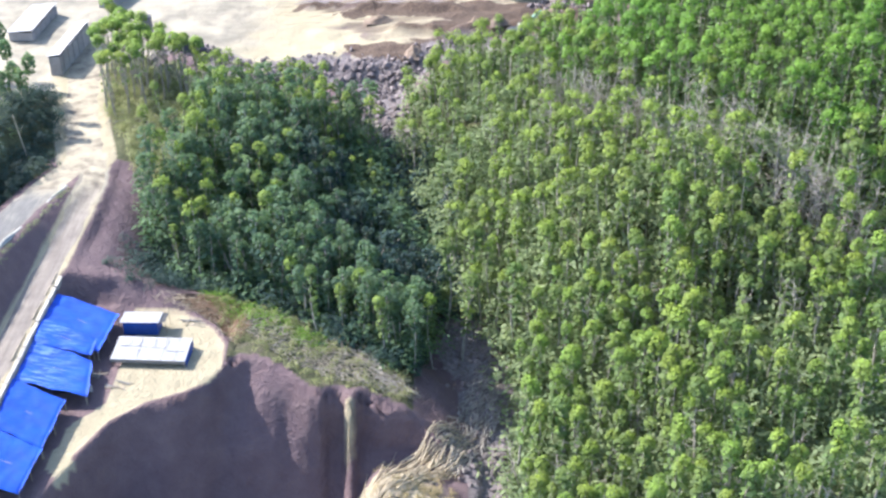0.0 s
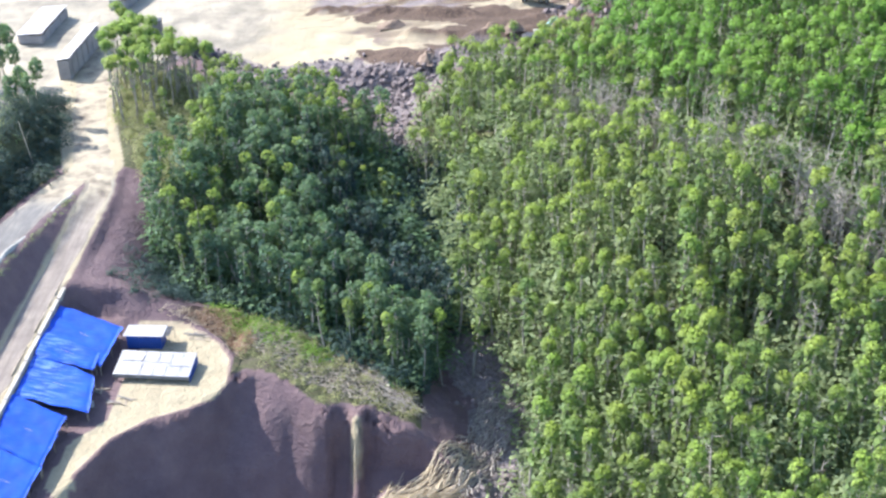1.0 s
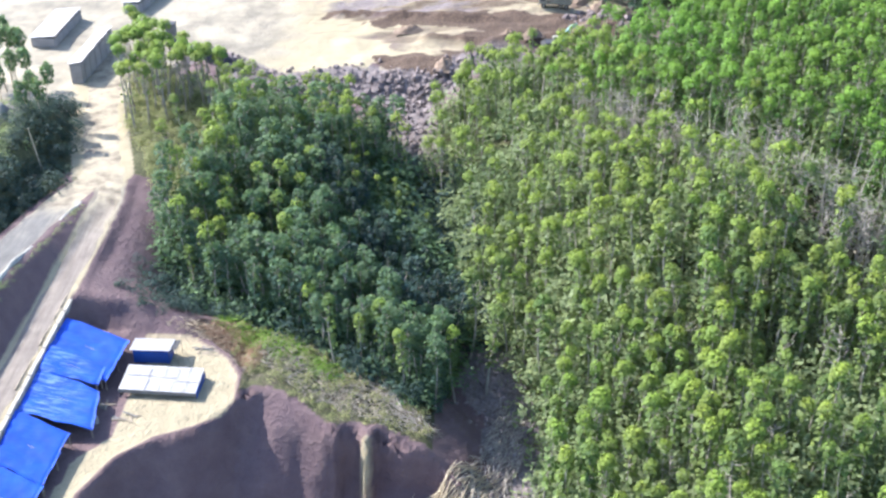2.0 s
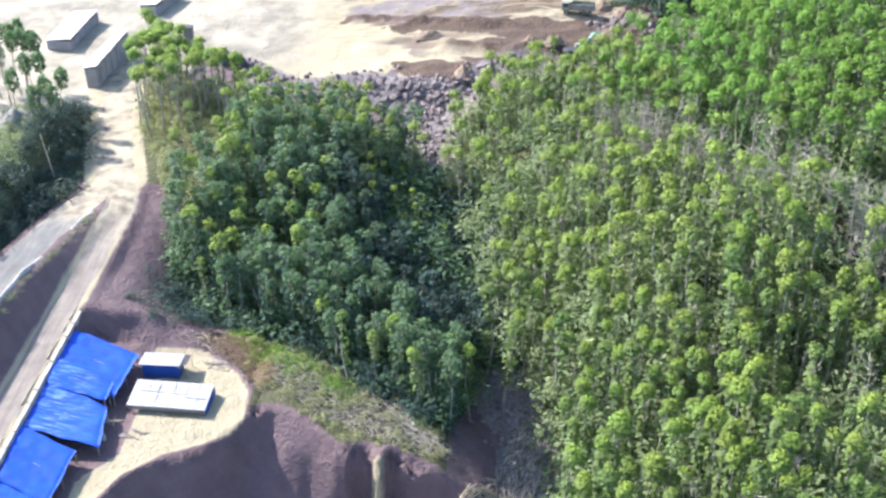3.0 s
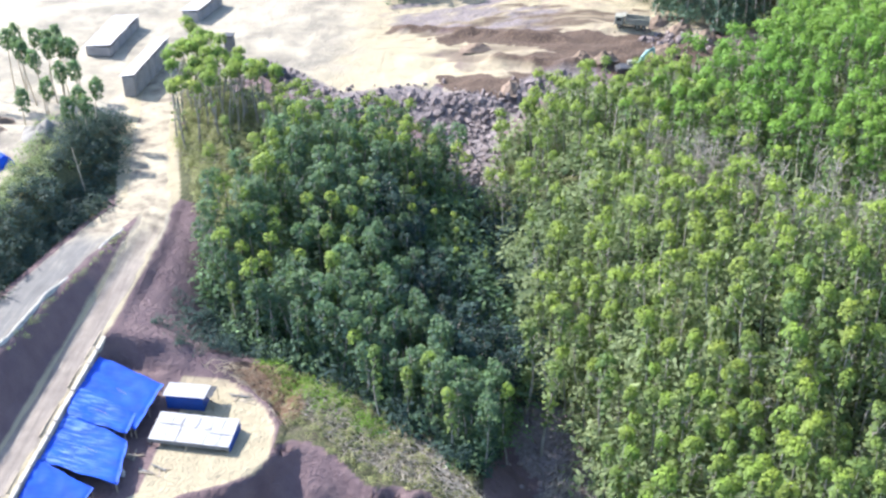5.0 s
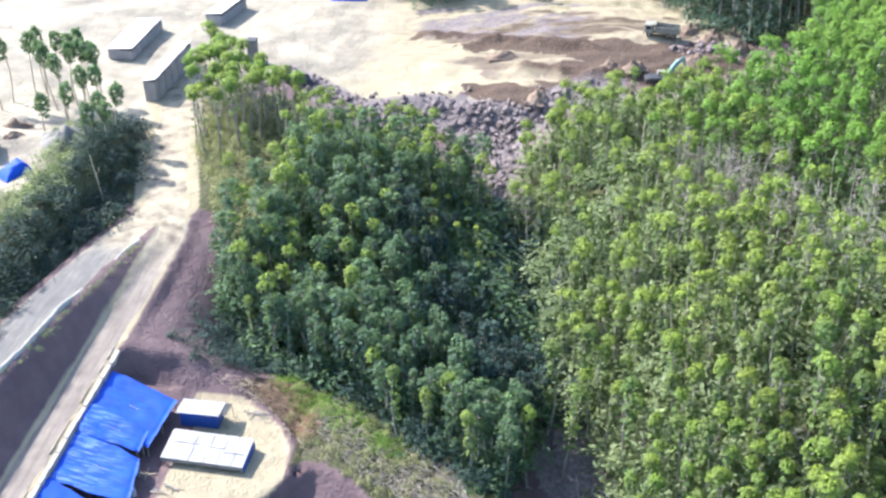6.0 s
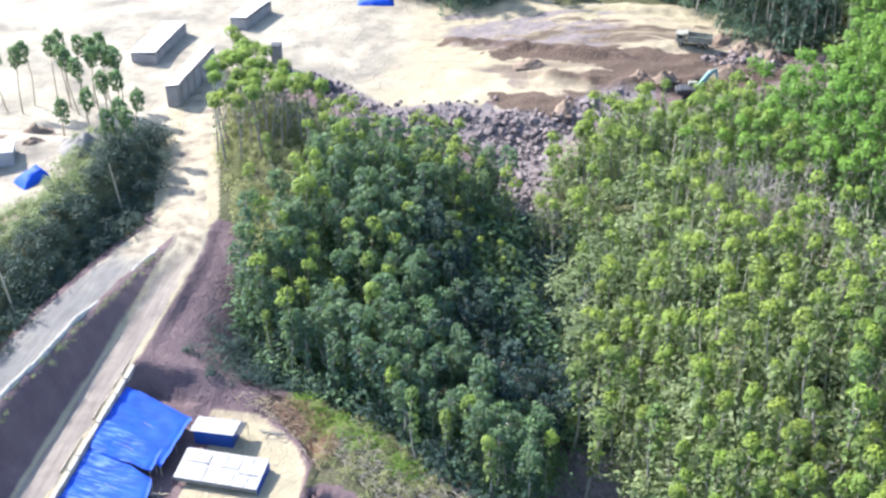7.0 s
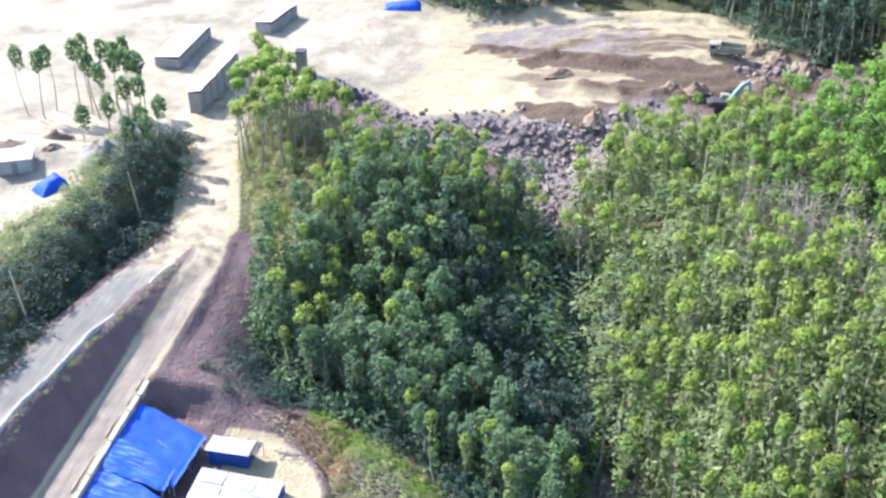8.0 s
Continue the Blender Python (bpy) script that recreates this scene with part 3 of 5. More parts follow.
def trunk_arrays(rng, tall, radius, limbs=5, sides=5):
    """A bent tapered trunk with a few upswept limbs, as vertices and quads."""
    verts, quads = [], []
    def tube(points, radii):
        base = len(verts)
        for p, r in zip(points, radii):
            for k in range(sides):
                a = 2 * math.pi * k / sides
                verts.append((p[0] + r * math.cos(a), p[1] + r * math.sin(a), p[2]))
        for i in range(len(points) - 1):
            for k in range(sides):
                quads.append((base + i * sides + k, base + i * sides + (k + 1) % sides,
                              base + (i + 1) * sides + (k + 1) % sides, base + (i + 1) * sides + k))
    lean, phase = rng.uniform(0.1, 0.45), rng.uniform(0, 6.28)
    hs = np.linspace(-0.5, tall, 7)
    spine = [(lean * math.sin(phase + 0.35 * h) - lean * math.sin(phase), lean * math.cos(phase + 0.3 * h) - lean * math.cos(phase), h) for h in hs]
    tube(spine, [radius * (1 - 0.8 * max(h, 0) / tall) for h in hs])
    ends = []
    for i in range(limbs):
        h = tall * rng.uniform(0.55, 0.95)
        k = np.interp(h, hs, range(len(hs)))
        x = np.interp(h, hs, [s[0] for s in spine])
        y = np.interp(h, hs, [s[1] for s in spine])
        a, l = rng.uniform(0, 6.28), rng.uniform(0.7, 1.5)
        mid = (x + 0.55 * l * math.cos(a), y + 0.55 * l * math.sin(a), h + 0.4 * l)
        end = (x + l * math.cos(a), y + l * math.sin(a), h + 0.95 * l)
        tube([(x, y, h), mid, end], [radius * 0.35, radius * 0.25, radius * 0.1])
        ends.append(end)
    return np.array(verts), np.array(quads), np.array(spine[-1]), ends


def crown_arrays(rng, tall, head, ends, radius, count, low, bright, loose=0.0):
    """A domed, gappy head of leaf clumps, with sparse, darker-toned foliage under it."""
    c, o, t, z = [], [], [], []
    lobes = [(np.array([head[0], head[1], tall - radius * 0.8]), radius * (1 - 0.3 * loose))]
    for i in range(4 + int(4 * loose)):
        a = rng.uniform(0, 6.28)
        r = radius * rng.uniform(0.4, 0.6)
        lobes.append((np.array([head[0] + (0.6 + 0.3 * loose) * radius * math.cos(a), head[1] + (0.6 + 0.3 * loose) * radius * math.sin(a), tall - radius * rng.uniform(0.8 - 0.2 * loose, 1.6 + 1.4 * loose)]), r))
    weights = np.array([l[1] ** 2 for l in lobes])
    for (centre, r), share in zip(lobes, weights / weights.sum()):
        n = max(8, int(count * share))
        v = rng.normal(0, 1, (n, 3))
        v /= np.linalg.norm(v, axis=1)[:, None]
        v[:, 2] = np.where(v[:, 2] < -0.25, -v[:, 2] * 0.7, v[:, 2])
        c.append(centre + v * r * (rng.uniform(0.55, 1.06, n) ** 0.5)[:, None] * [1, 1, 1.12])
        o.append(v + [0, 0, 0.5])
        # leaf tone gets lighter towards the top of each lobe
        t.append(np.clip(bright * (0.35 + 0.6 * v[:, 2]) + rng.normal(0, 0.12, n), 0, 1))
        z.append(np.full(n, 0.30 * radius / 1.3))
    n = low
    h = rng.uniform(0.35, 0.86, n) * tall
    a = rng.uniform(0, 6.28, n)
    r = radius * (0.35 + 0.65 * rng.random(n)) * np.interp(h / tall, (0.35, 0.6, 0.86), (0.45, 0.85, 0.85))
    c.append(np.stack([head[0] * h / tall + r * np.cos(a), head[1] * h / tall + r * np.sin(a), h], 1))
    o.append(np.stack([np.cos(a) * 0.7, np.sin(a) * 0.7, np.full(n, 0.7)], 1))
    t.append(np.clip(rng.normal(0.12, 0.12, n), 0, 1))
    z.append(np.full(n, 0.42))
    return leaves(rng, np.concatenate(c), np.concatenate(o), np.concatenate(z), np.concatenate(t), 1.5, 0.28 + 0.25 * loose)


def tree_variant(seed, tall, radius, count, low, bright, loose=0.0):
    rng = np.random.default_rng(seed)
    tv, tq, head, ends = trunk_arrays(rng, tall - 0.7, 0.13 + 0.004 * tall, 5 if count > 180 else 2, 5 if count > 180 else 3)
    cv, cq, ct = crown_arrays(rng, tall, head, ends, radius, count, low, bright, loose)
    return dict(trunk=(tv, tq), crown=(cv, cq, ct), tall=tall)


NEAR_TREES = [tree_variant(10 + i, h, 0.80 * r, 270, 70, b) for i, (h, r, b) in enumerate(
    [(12.8, 1.3, 1.0), (12.0, 1.15, 0.85), (13.6, 1.4, 1.0), (11.5, 1.1, 0.6), (12.2, 1.2, 0.4), (11.0, 1.25, 0.75)])]
FAR_TREES = [tree_variant(40 + i, h, 0.82 * r, 170, 40, b) for i, (h, r, b) in enumerate(
    [(12.8, 1.3, 1.0), (12, 1.2, 0.9), (13.2, 1.4, 1.0), (11.5, 1.15, 0.7), (12.4, 1.3, 0.95)])]


def scatter(rng, poly, step, jitter=0.38):
    """Planted places: a turned, jittered grid inside a polygon."""
    px, py = [p[0] for p in poly], [p[1] for p in poly]
    span = math.hypot(max(px) - min(px), max(py) - min(py))
    k = np.arange(-span / step / 1.6, span / step / 1.6)
    u, v = np.meshgrid(k, k)
    u, v = u + rng.uniform(-jitter, jitter, u.shape), v + rng.uniform(-jitter, jitter, v.shape)
    turn = radians(24)
    x = (min(px) + max(px)) / 2 + step * (u * math.cos(turn) - v * math.sin(turn))
    y = (min(py) + max(py)) / 2 + step * (u * math.sin(turn) + v * math.cos(turn))
    ok = inside(poly, x, y)
    return np.stack([x[ok], y[ok]], 1)


def stem_band(x):
    """The middle of the thinned strip of dead stems across the plantation."""
    return 178 - 1.25 * (np.asarray(x) - 15)


rng = np.random.default_rng(3)
spots = []
for x, y in scatter(rng, RIGHT_WOOD, 2.5):
    thin = value_noise(np.array([x]), np.array([y]), 14, 41)[0]
    fallen = abs(y - stem_band(x)) < 5 and 17 < x < 62
    open_slope = x < 15 and 166 < y < 191
    planted = y - stem_band(x) > 4
    keep = 0.14 if fallen else 0.5 + 0.2 * thin if open_slope else 0.92 if planted else 0.74 + 0.3 * thin
    if rng.random() > keep or x > 19 + 0.35 * y:
        continue
    if any(math.hypot(x - bx, y - by) < br for bx, by, br in BARE):
        continue
    spots.append((x, y, rng.uniform(0.88, 1.14)))
for x, y in scatter(rng, RIGHT_WOOD, 3.4):
    if y - stem_band(x) > 6 and x < 19 + 0.35 * y and rng.random() < 0.75:
        spots.append((x, y, rng.uniform(0.78, 1.0)))
left_spots = []
for x, y in scatter(rng, LEFT_WOOD, 2.45):
    brushy = (x < -44.5 and 164 < y < 198) or (x < -48 and y > 190)
    if rng.random() < (0.95 if brushy else 0.14):
        continue
    low = float(np.interp(x - np.interp(y, VALLEY_Y, VALLEY_X), (-22, -14, -8, -3), (1.0, 0.72, 0.5, 0.36))) if 150 < y < 183 else 0.84 if y > 192 else 1.0
    left_spots.append((x, y, low * rng.uniform(0.86, 1.14)))
left_spots = np.array(left_spots)
left_spots = left_spots[np.argsort(left_spots[:, 1] - 0.1 * left_spots[:, 0])]
BACK_WOOD = [(-70, 284), (-48, 272), (-39, 267.5), (-32, 263), (-23, 268), (-16, 271.5), (0, 277), (11, 271), (20, 257), (29, 248), (35, 243), (46, 250), (56, 262), (78, 290), (84, 304), (-90, 304)]
back = [(x, y, rng.uniform(1.0, 1.35)) for x, y in scatter(rng, BACK_WOOD, 4.2)]
spots = np.array(spots)
order = np.argsort(spots[:, 1] + 0.15 * np.abs(spots[:, 0]))
near, rest = spots[order[:280]], spots[order[280:]]
# the group of taller trees between the dirt road and the spoil bank
tall_spots = []
for x, y in ((-66.8, 219.6), (-66.3, 210.5), (-64.6, 203), (-60.6, 196.8), (-62.8, 212.1), (-59.3, 204.9), (-61.5, 192.5),
             (-57.7, 191.8), (-55.2, 194.9), (-52.2, 198.4), (-52.3, 204.4), (-59.1, 189.6), (-58.6, 199.5), (-62, 206.5), (-64, 216), (-49.5, 201), (-65.5, 206.5), (-63.2, 199), (-60.8, 203), (-57, 203), (-54.5, 201.5), (-51, 202), (-46.5, 203), (-61, 209)):
    tall_spots.append((x + rng.normal(0, 0.4), y + rng.normal(0, 0.4), rng.uniform(0.92, 1.06)))

# single taller trees that stand out over the wood's edge
for x, y, top in ((-17.9, 133.7, 9.2), (-11.7, 134, 7.6), (-8.3, 129, 7.3), (2.9, 138, 5.6), (-26.4, 150.8, 10.6), (23.6, 129.6, 14.4), (33.6, 126, 13.2), (20, 112.8, 7.5),
                  (-1.5, 134.5, 5.5), (4.5, 147.5, 7.5), (0.5, 145.5, 6.5), (-14.6, 134.4, 7.0)):
    near = np.concatenate([near, [(x, y, float(np.clip((top - height(x, y)) / 13.4, 0.7, 1.35)))]])

TREE_LABELS = ["slender eucalypt with a bright yellow-green domed crown", "slender eucalypt with a fresh green rounded crown",
               "tall eucalypt with a broad sunlit yellow-green crown", "slender eucalypt with a dull green small crown",
               "slender eucalypt with a grey-green older crown", "short eucalypt with a mid-green rounded crown"]


def plant(name, variants, labels, places, leaf, odds, group):
    """Single trees: one of each kind is built, the others are copies."""
    roots, used = [], set()
    for v, text in zip(variants, labels):
        root = thing(name, 0, 0, -300, text, "tree", group=group)
        t_ob = new("trunk", fast_mesh("trunk", *v["trunk"], [BARK], shade=True))
        c_ob = new("crown", fast_mesh("crown", v["crown"][0], v["crown"][1], [leaf], v["crown"][2]))
        t_ob.parent = c_ob.parent = root
        roots.append(root)
    for n, (x, y, s) in enumerate(places):
        k = n if n < len(roots) else int(rng.choice(len(roots), p=odds))
        m = Matrix.LocRotScale((x, y, height(x, y) - 0.1), Euler((rng.normal(0, 0.03), rng.normal(0, 0.03), rng.uniform(0, 6.28))),
                               (s * rng.uniform(0.9, 1.15), s * rng.uniform(0.9, 1.15), s))
        if k not in used:
            roots[k].matrix_basis = m
            used.add(k)
        else:
            copy_thing(roots[k], m)


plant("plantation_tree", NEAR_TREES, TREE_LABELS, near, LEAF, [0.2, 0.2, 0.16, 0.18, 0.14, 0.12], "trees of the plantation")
for x, y in scatter(rng, [(-67, 220), (-66, 203), (-60, 198), (-45, 200), (-44, 205), (-56, 209), (-63, 219)], 2.9):
    tall_spots.append((x, y, rng.uniform(0.85, 1.02)))
TALL_TREES = [tree_variant(70 + i, h, r, 300, 10, b) for i, (h, r, b) in enumerate([(12.6, 1.25, 1.0), (11.8, 1.1, 0.85), (13.2, 1.3, 0.95)])]
plant("mushroom_headed_tree", TALL_TREES, ["slim tree with a bright yellow-green dome on a bare stem", "slim tree with a small green dome on a bare stem",
      "tall slim tree with a wide sunlit dome on a bare stem"], tall_spots, LEAF, [0.4, 0.3, 0.3], "trees beside the haul road")
FOREST_TREES = [tree_variant(90 + i, h, r, 250, 90, b, 1.0) for i, (h, r, b) in enumerate([(12.8, 1.3, 0.6), (12.0, 1.2, 0.4), (13.2, 1.35, 0.95), (11.5, 1.25, 0.35)])]
FOREST_LABELS = ["forest tree with a mid-green rounded crown", "forest tree with a dark blue-green crown",
                 "taller forest tree with a lighter green sunlit crown", "low forest tree with a dense dark crown"]
# Sunlight is told by leaf colour: trees picked as sunny get bright LEAF.
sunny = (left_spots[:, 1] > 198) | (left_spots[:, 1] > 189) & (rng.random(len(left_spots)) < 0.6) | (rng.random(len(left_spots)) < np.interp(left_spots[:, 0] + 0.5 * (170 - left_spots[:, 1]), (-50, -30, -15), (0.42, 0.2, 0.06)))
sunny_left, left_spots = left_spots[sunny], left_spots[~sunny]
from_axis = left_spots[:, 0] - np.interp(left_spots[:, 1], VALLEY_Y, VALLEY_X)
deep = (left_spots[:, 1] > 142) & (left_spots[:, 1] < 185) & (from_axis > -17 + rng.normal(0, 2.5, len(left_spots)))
# The valley head is lit, so its trees move to the bright colour.
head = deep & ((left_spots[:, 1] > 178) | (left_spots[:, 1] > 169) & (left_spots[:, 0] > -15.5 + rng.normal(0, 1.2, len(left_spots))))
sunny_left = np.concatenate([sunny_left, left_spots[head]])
hollow_spots, left_spots = left_spots[deep & ~head], left_spots[~deep]
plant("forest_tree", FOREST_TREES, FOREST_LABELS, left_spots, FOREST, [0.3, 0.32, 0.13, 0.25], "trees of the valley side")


def joined_trees(name, places, variants, leaf, label, category="woodland"):
    """Many trees as one mesh: trunks and crowns with their own materials."""
    vs, qs, ts, ms, base = [], [], [], [], 0
    zs = ground_at(places[:, 0], places[:, 1])
    for (x, y, s), z in zip(places, zs):
        v = variants[int(rng.integers(len(variants)))]
        a, lean = rng.uniform(0, 6.28), rng.normal(0, 0.03, 2)
        wide = s * rng.uniform(0.9, 1.15)
        turn = np.array([[math.cos(a), -math.sin(a), 0], [math.sin(a), math.cos(a), 0], [0, 0, 1]])
        for (pv, pq), pt, mat in ((v["trunk"], None, 0), (v["crown"][:2], v["crown"][2], 1)):
            w = (pv * [wide, wide, s]) @ turn.T
            w[:, :2] += w[:, 2:] * lean
            vs.append(w + [x, y, z - 0.1])
            qs.append(pq + base)
            ts.append(np.zeros(len(pv)) if pt is None else pt)
            ms.append(np.full(len(pq), mat))
            base += len(pv)
    me = fast_mesh(name, np.concatenate(vs), np.concatenate(qs), [BARK, leaf], np.concatenate(ts), np.concatenate(ms))
    return tagged(new(name, me), label, category, kind="stuff")


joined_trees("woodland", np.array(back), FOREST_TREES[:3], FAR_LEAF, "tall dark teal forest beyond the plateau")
joined_trees("woodland", hollow_spots, FOREST_TREES, SHADE_LEAF, "low trees along the valley's bottom, leaves darkened for shade")
planted = (rest[:, 1] - stem_band(rest[:, 0]) > 5 + rng.normal(0, 4, len(rest))) & (rest[:, 0] > 21 + rng.normal(0, 5, len(rest)))
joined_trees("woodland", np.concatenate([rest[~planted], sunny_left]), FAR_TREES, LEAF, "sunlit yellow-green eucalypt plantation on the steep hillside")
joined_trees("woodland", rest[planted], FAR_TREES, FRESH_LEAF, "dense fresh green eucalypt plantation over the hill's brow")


def bare_variant(seed, tall):
    """A leafless tree: a pale stem with many thin upswept limbs."""
    r = np.random.default_rng(seed)
    v, q, head, ends = trunk_arrays(r, tall, 0.13, 0, 4)
    vs, qs = [v], [q]
    for i in range(26):
        h, a, l = tall * r.uniform(0.35, 0.98), r.uniform(0, 6.28), r.uniform(0.8, 2.0)
        base = np.array([head[0] * h / tall, head[1] * h / tall, h])
        tip = base + np.array([math.cos(a) * l, math.sin(a) * l, l * r.uniform(0.2, 0.9)])
        side = np.array([-math.sin(a), math.cos(a), 0]) * 0.05
        up = np.array([0, 0, 0.05])
        k = sum(len(w) for w in vs)
        vs.append(np.array([base + side, base + up, base - side, base - up, tip + side * 0.3, tip + up * 0.3, tip - side * 0.3, tip - up * 0.3]))
        qs.append(np.array([(k, k + 1, k + 5, k + 4), (k + 1, k + 2, k + 6, k + 5), (k + 2, k + 3, k + 7, k + 6), (k + 3, k, k + 4, k + 7)]))
    return np.concatenate(vs), np.concatenate(qs)


bare_roots = []
for i, (tall, text) in enumerate(((10.5, "leafless pale grey dead tree"), (9.0, "short leafless bleached tree"), (11.5, "tall bare grey stem with thin limbs"))):
    ob = new("dead_tree", fast_mesh("dead_tree", *bare_variant(300 + i, tall), [DEADWOOD], shade=True))
    bare_roots.append(tagged(ob, text, "dead tree", "dead trees in the plantation"))
bare_spots = []
for i in range(110):
    x = rng.uniform(16, 58)
    bare_spots.append((x, stem_band(x) + rng.normal(0, 2.8)))
for x, y in scatter(rng, RIGHT_WOOD, 7.5):
    if y < 185 and x < 17 + 0.34 * y and rng.random() < 0.75:
        bare_spots.append((x, y))
for n, (x, y) in enumerate(bare_spots):
    s = rng.uniform(0.75, 1.1)
    m = Matrix.LocRotScale((x, y, height(x, y)), Euler((rng.normal(0, 0.08), rng.normal(0, 0.08), rng.uniform(0, 6.28))), (s, s, s))
    if n < 3:
        bare_roots[n].matrix_basis = m
    else:
        copy_thing(bare_roots[n % 3], m)


def bush_arrays(seed, wide, tall, count, size, tip):
    rng = np.random.default_rng(seed)
    c, o = [], []
    for i in range(4):
        a, r = rng.uniform(0, 6.28), wide * rng.uniform(0.2, 0.6)
        centre = np.array([r * math.cos(a), r * math.sin(a), tall * rng.uniform(0.2, 0.55)])
        v = rng.normal(0, 1, (count // 4, 3))
        v /= np.linalg.norm(v, axis=1)[:, None]
        v[:, 2] = np.abs(v[:, 2])
        c.append(centre + v * [wide * 0.5, wide * 0.5, tall * 0.5] * rng.uniform(0.6, 1.05, (len(v), 1)))
        o.append(v + [0, 0, 0.4])
    c, o = np.concatenate(c), np.concatenate(o)
    return leaves(rng, c, o + [0, 0, 0.5], np.full(len(c), 0.72 * size), np.clip(rng.normal(tip, 0.2, len(c)), 0, 1), 2.9)


def joined_bushes(name, places, variants, label, category, mat):
    vs, qs, ts, base = [], [], [], 0
    zs = ground_at(places[:, 0], places[:, 1])
    for (x, y, s), z in zip(places, zs):
        pv, pq, pt = variants[int(rng.integers(len(variants)))]
        a = rng.uniform(0, 6.28)
        turn = np.array([[math.cos(a), -math.sin(a), 0], [math.sin(a), math.cos(a), 0], [0, 0, 1]])
        vs.append((pv * s) @ turn.T + [x, y, z - 0.1])
        qs.append(pq + base)
        ts.append(pt)
        base += len(pv)
    me = fast_mesh(name, np.concatenate(vs), np.concatenate(qs), [mat], np.concatenate(ts))
    return tagged(new(name, me), label, category, kind="stuff")


BUSHES = [bush_arrays(70, 2.2, 2.4, 120, 0.21, 0.45), bush_arrays(71, 1.6, 3.2, 120, 0.2, 0.25),
          bush_arrays(72, 2.8, 1.7, 132, 0.22, 0.6), bush_arrays(73, 1.5, 1.3, 88, 0.2, 0.9)]


def shrubs_in(poly, step, low, high):
    p = scatter(rng, poly, step)
    gap = np.abs(p[:, 1] - stem_band(p[:, 0]))
    ok = (p[:, 0] < 17 + 0.345 * p[:, 1]) & (rng.random(len(p)) < 0.92) & ~((gap < 3.4) & (p[:, 0] > 17) & (p[:, 0] < 62))
    for bx, by, br in BARE:
        ok &= np.hypot(p[:, 0] - bx, p[:, 1] - by) > br
    p = p[ok]
    return np.column_stack([p, rng.uniform(low, high, len(p))])


right_shrubs = shrubs_in(RIGHT_WOOD, 1.65, 1.2, 2.7)
brow = scatter(rng, [(-2, 203), (6, 204), (15, 200.5), (26, 200), (34, 204), (40, 214), (36, 222), (26, 214), (15, 211), (4, 211)], 1.9)
right_shrubs = np.concatenate([right_shrubs, np.column_stack([brow, rng.uniform(0.8, 1.8, len(brow))])])
right_shrubs = right_shrubs[(right_shrubs[:, 1] < 180) | (right_shrubs[:, 1] > 196) & (right_shrubs[:, 0] < 34) | (rng.random(len(right_shrubs)) < 0.5)]
joined_bushes("undergrowth", right_shrubs, BUSHES,
              "dense grey-green shrubs under the plantation trees", "undergrowth", BUSH)
left_shrubs = shrubs_in(LEFT_WOOD, 1.8, 1.2, 2.6)
left_shrubs = left_shrubs[~((left_shrubs[:, 0] < -44.5) & (left_shrubs[:, 1] > 166))]
joined_bushes("undergrowth", left_shrubs, BUSHES, "dark blue-green forest shrubs on the valley side", "undergrowth", FOREST)
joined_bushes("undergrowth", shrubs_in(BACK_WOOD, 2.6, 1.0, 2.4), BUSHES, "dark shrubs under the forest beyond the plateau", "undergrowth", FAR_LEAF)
# Valley floor and wood edge: shrub colour is darkened where shade falls.
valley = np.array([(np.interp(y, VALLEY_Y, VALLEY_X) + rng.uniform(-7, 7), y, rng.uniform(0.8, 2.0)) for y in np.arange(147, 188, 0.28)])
joined_bushes("undergrowth", valley, BUSHES, "shrubs filling the valley floor, leaves darkened for shade", "undergrowth", SHADE_LEAF)
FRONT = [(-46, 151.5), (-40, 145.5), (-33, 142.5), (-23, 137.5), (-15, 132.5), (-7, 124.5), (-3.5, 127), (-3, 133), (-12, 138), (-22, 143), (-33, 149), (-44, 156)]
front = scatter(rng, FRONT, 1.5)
joined_bushes("undergrowth", np.column_stack([front, rng.uniform(0.7, 1.9, len(front))]), BUSHES, "shrubs along the wood's lower edge, leaves darkened for shade", "undergrowth", SHADE_LEAF)
BRUSHY = [(-67.5, 219), (-65.5, 208), (-61.5, 191), (-55.5, 180.5), (-51, 168), (-46, 164), (-42, 178), (-41, 196), (-44, 205), (-55, 210), (-63, 221)]
joined_bushes("scrub", shrubs_in(BRUSHY, 1.0, 0.4, 1.0), BUSHES, "pale dry grassy scrub beside the dirt road", "scrub", PALE_GRASS)
FOOT = [(-50, 141), (-45, 139), (-38, 141), (-34, 144), (-40, 149), (-47, 153), (-50, 150)]
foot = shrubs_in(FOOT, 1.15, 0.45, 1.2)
joined_bushes("scrub", foot[rng.random(len(foot)) < 0.3 + 0.6 * smooth(-48, -42, foot[:, 0])], BUSHES, "dark scrub at the foot of the cut bank", "scrub", SHADE_LEAF)
line = np.array([(x + 3.7 + rng.normal(0, 0.3), y, rng.uniform(0.2, 0.4)) for y in np.arange(112, 160, 0.55) for x in [np.interp(y, [p[1] for p in UPPER_ROAD], [p[0] for p in UPPER_ROAD])] if rng.random() < 0.6])
joined_bushes("grass_verge", line, BUSHES[2:], "green and dry grass tufts along the road's edge", "grass", BUSH)
straw = np.array([(-4 + rng.normal(0, 3.6), 107 + rng.normal(0, 3.2), rng.uniform(0.2, 0.45)) for i in range(170)])
joined_bushes("dry_grass", straw, BUSHES[2:], "tan dry grass on a mound in the cutting", "grass", STRAW)
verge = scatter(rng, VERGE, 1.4)
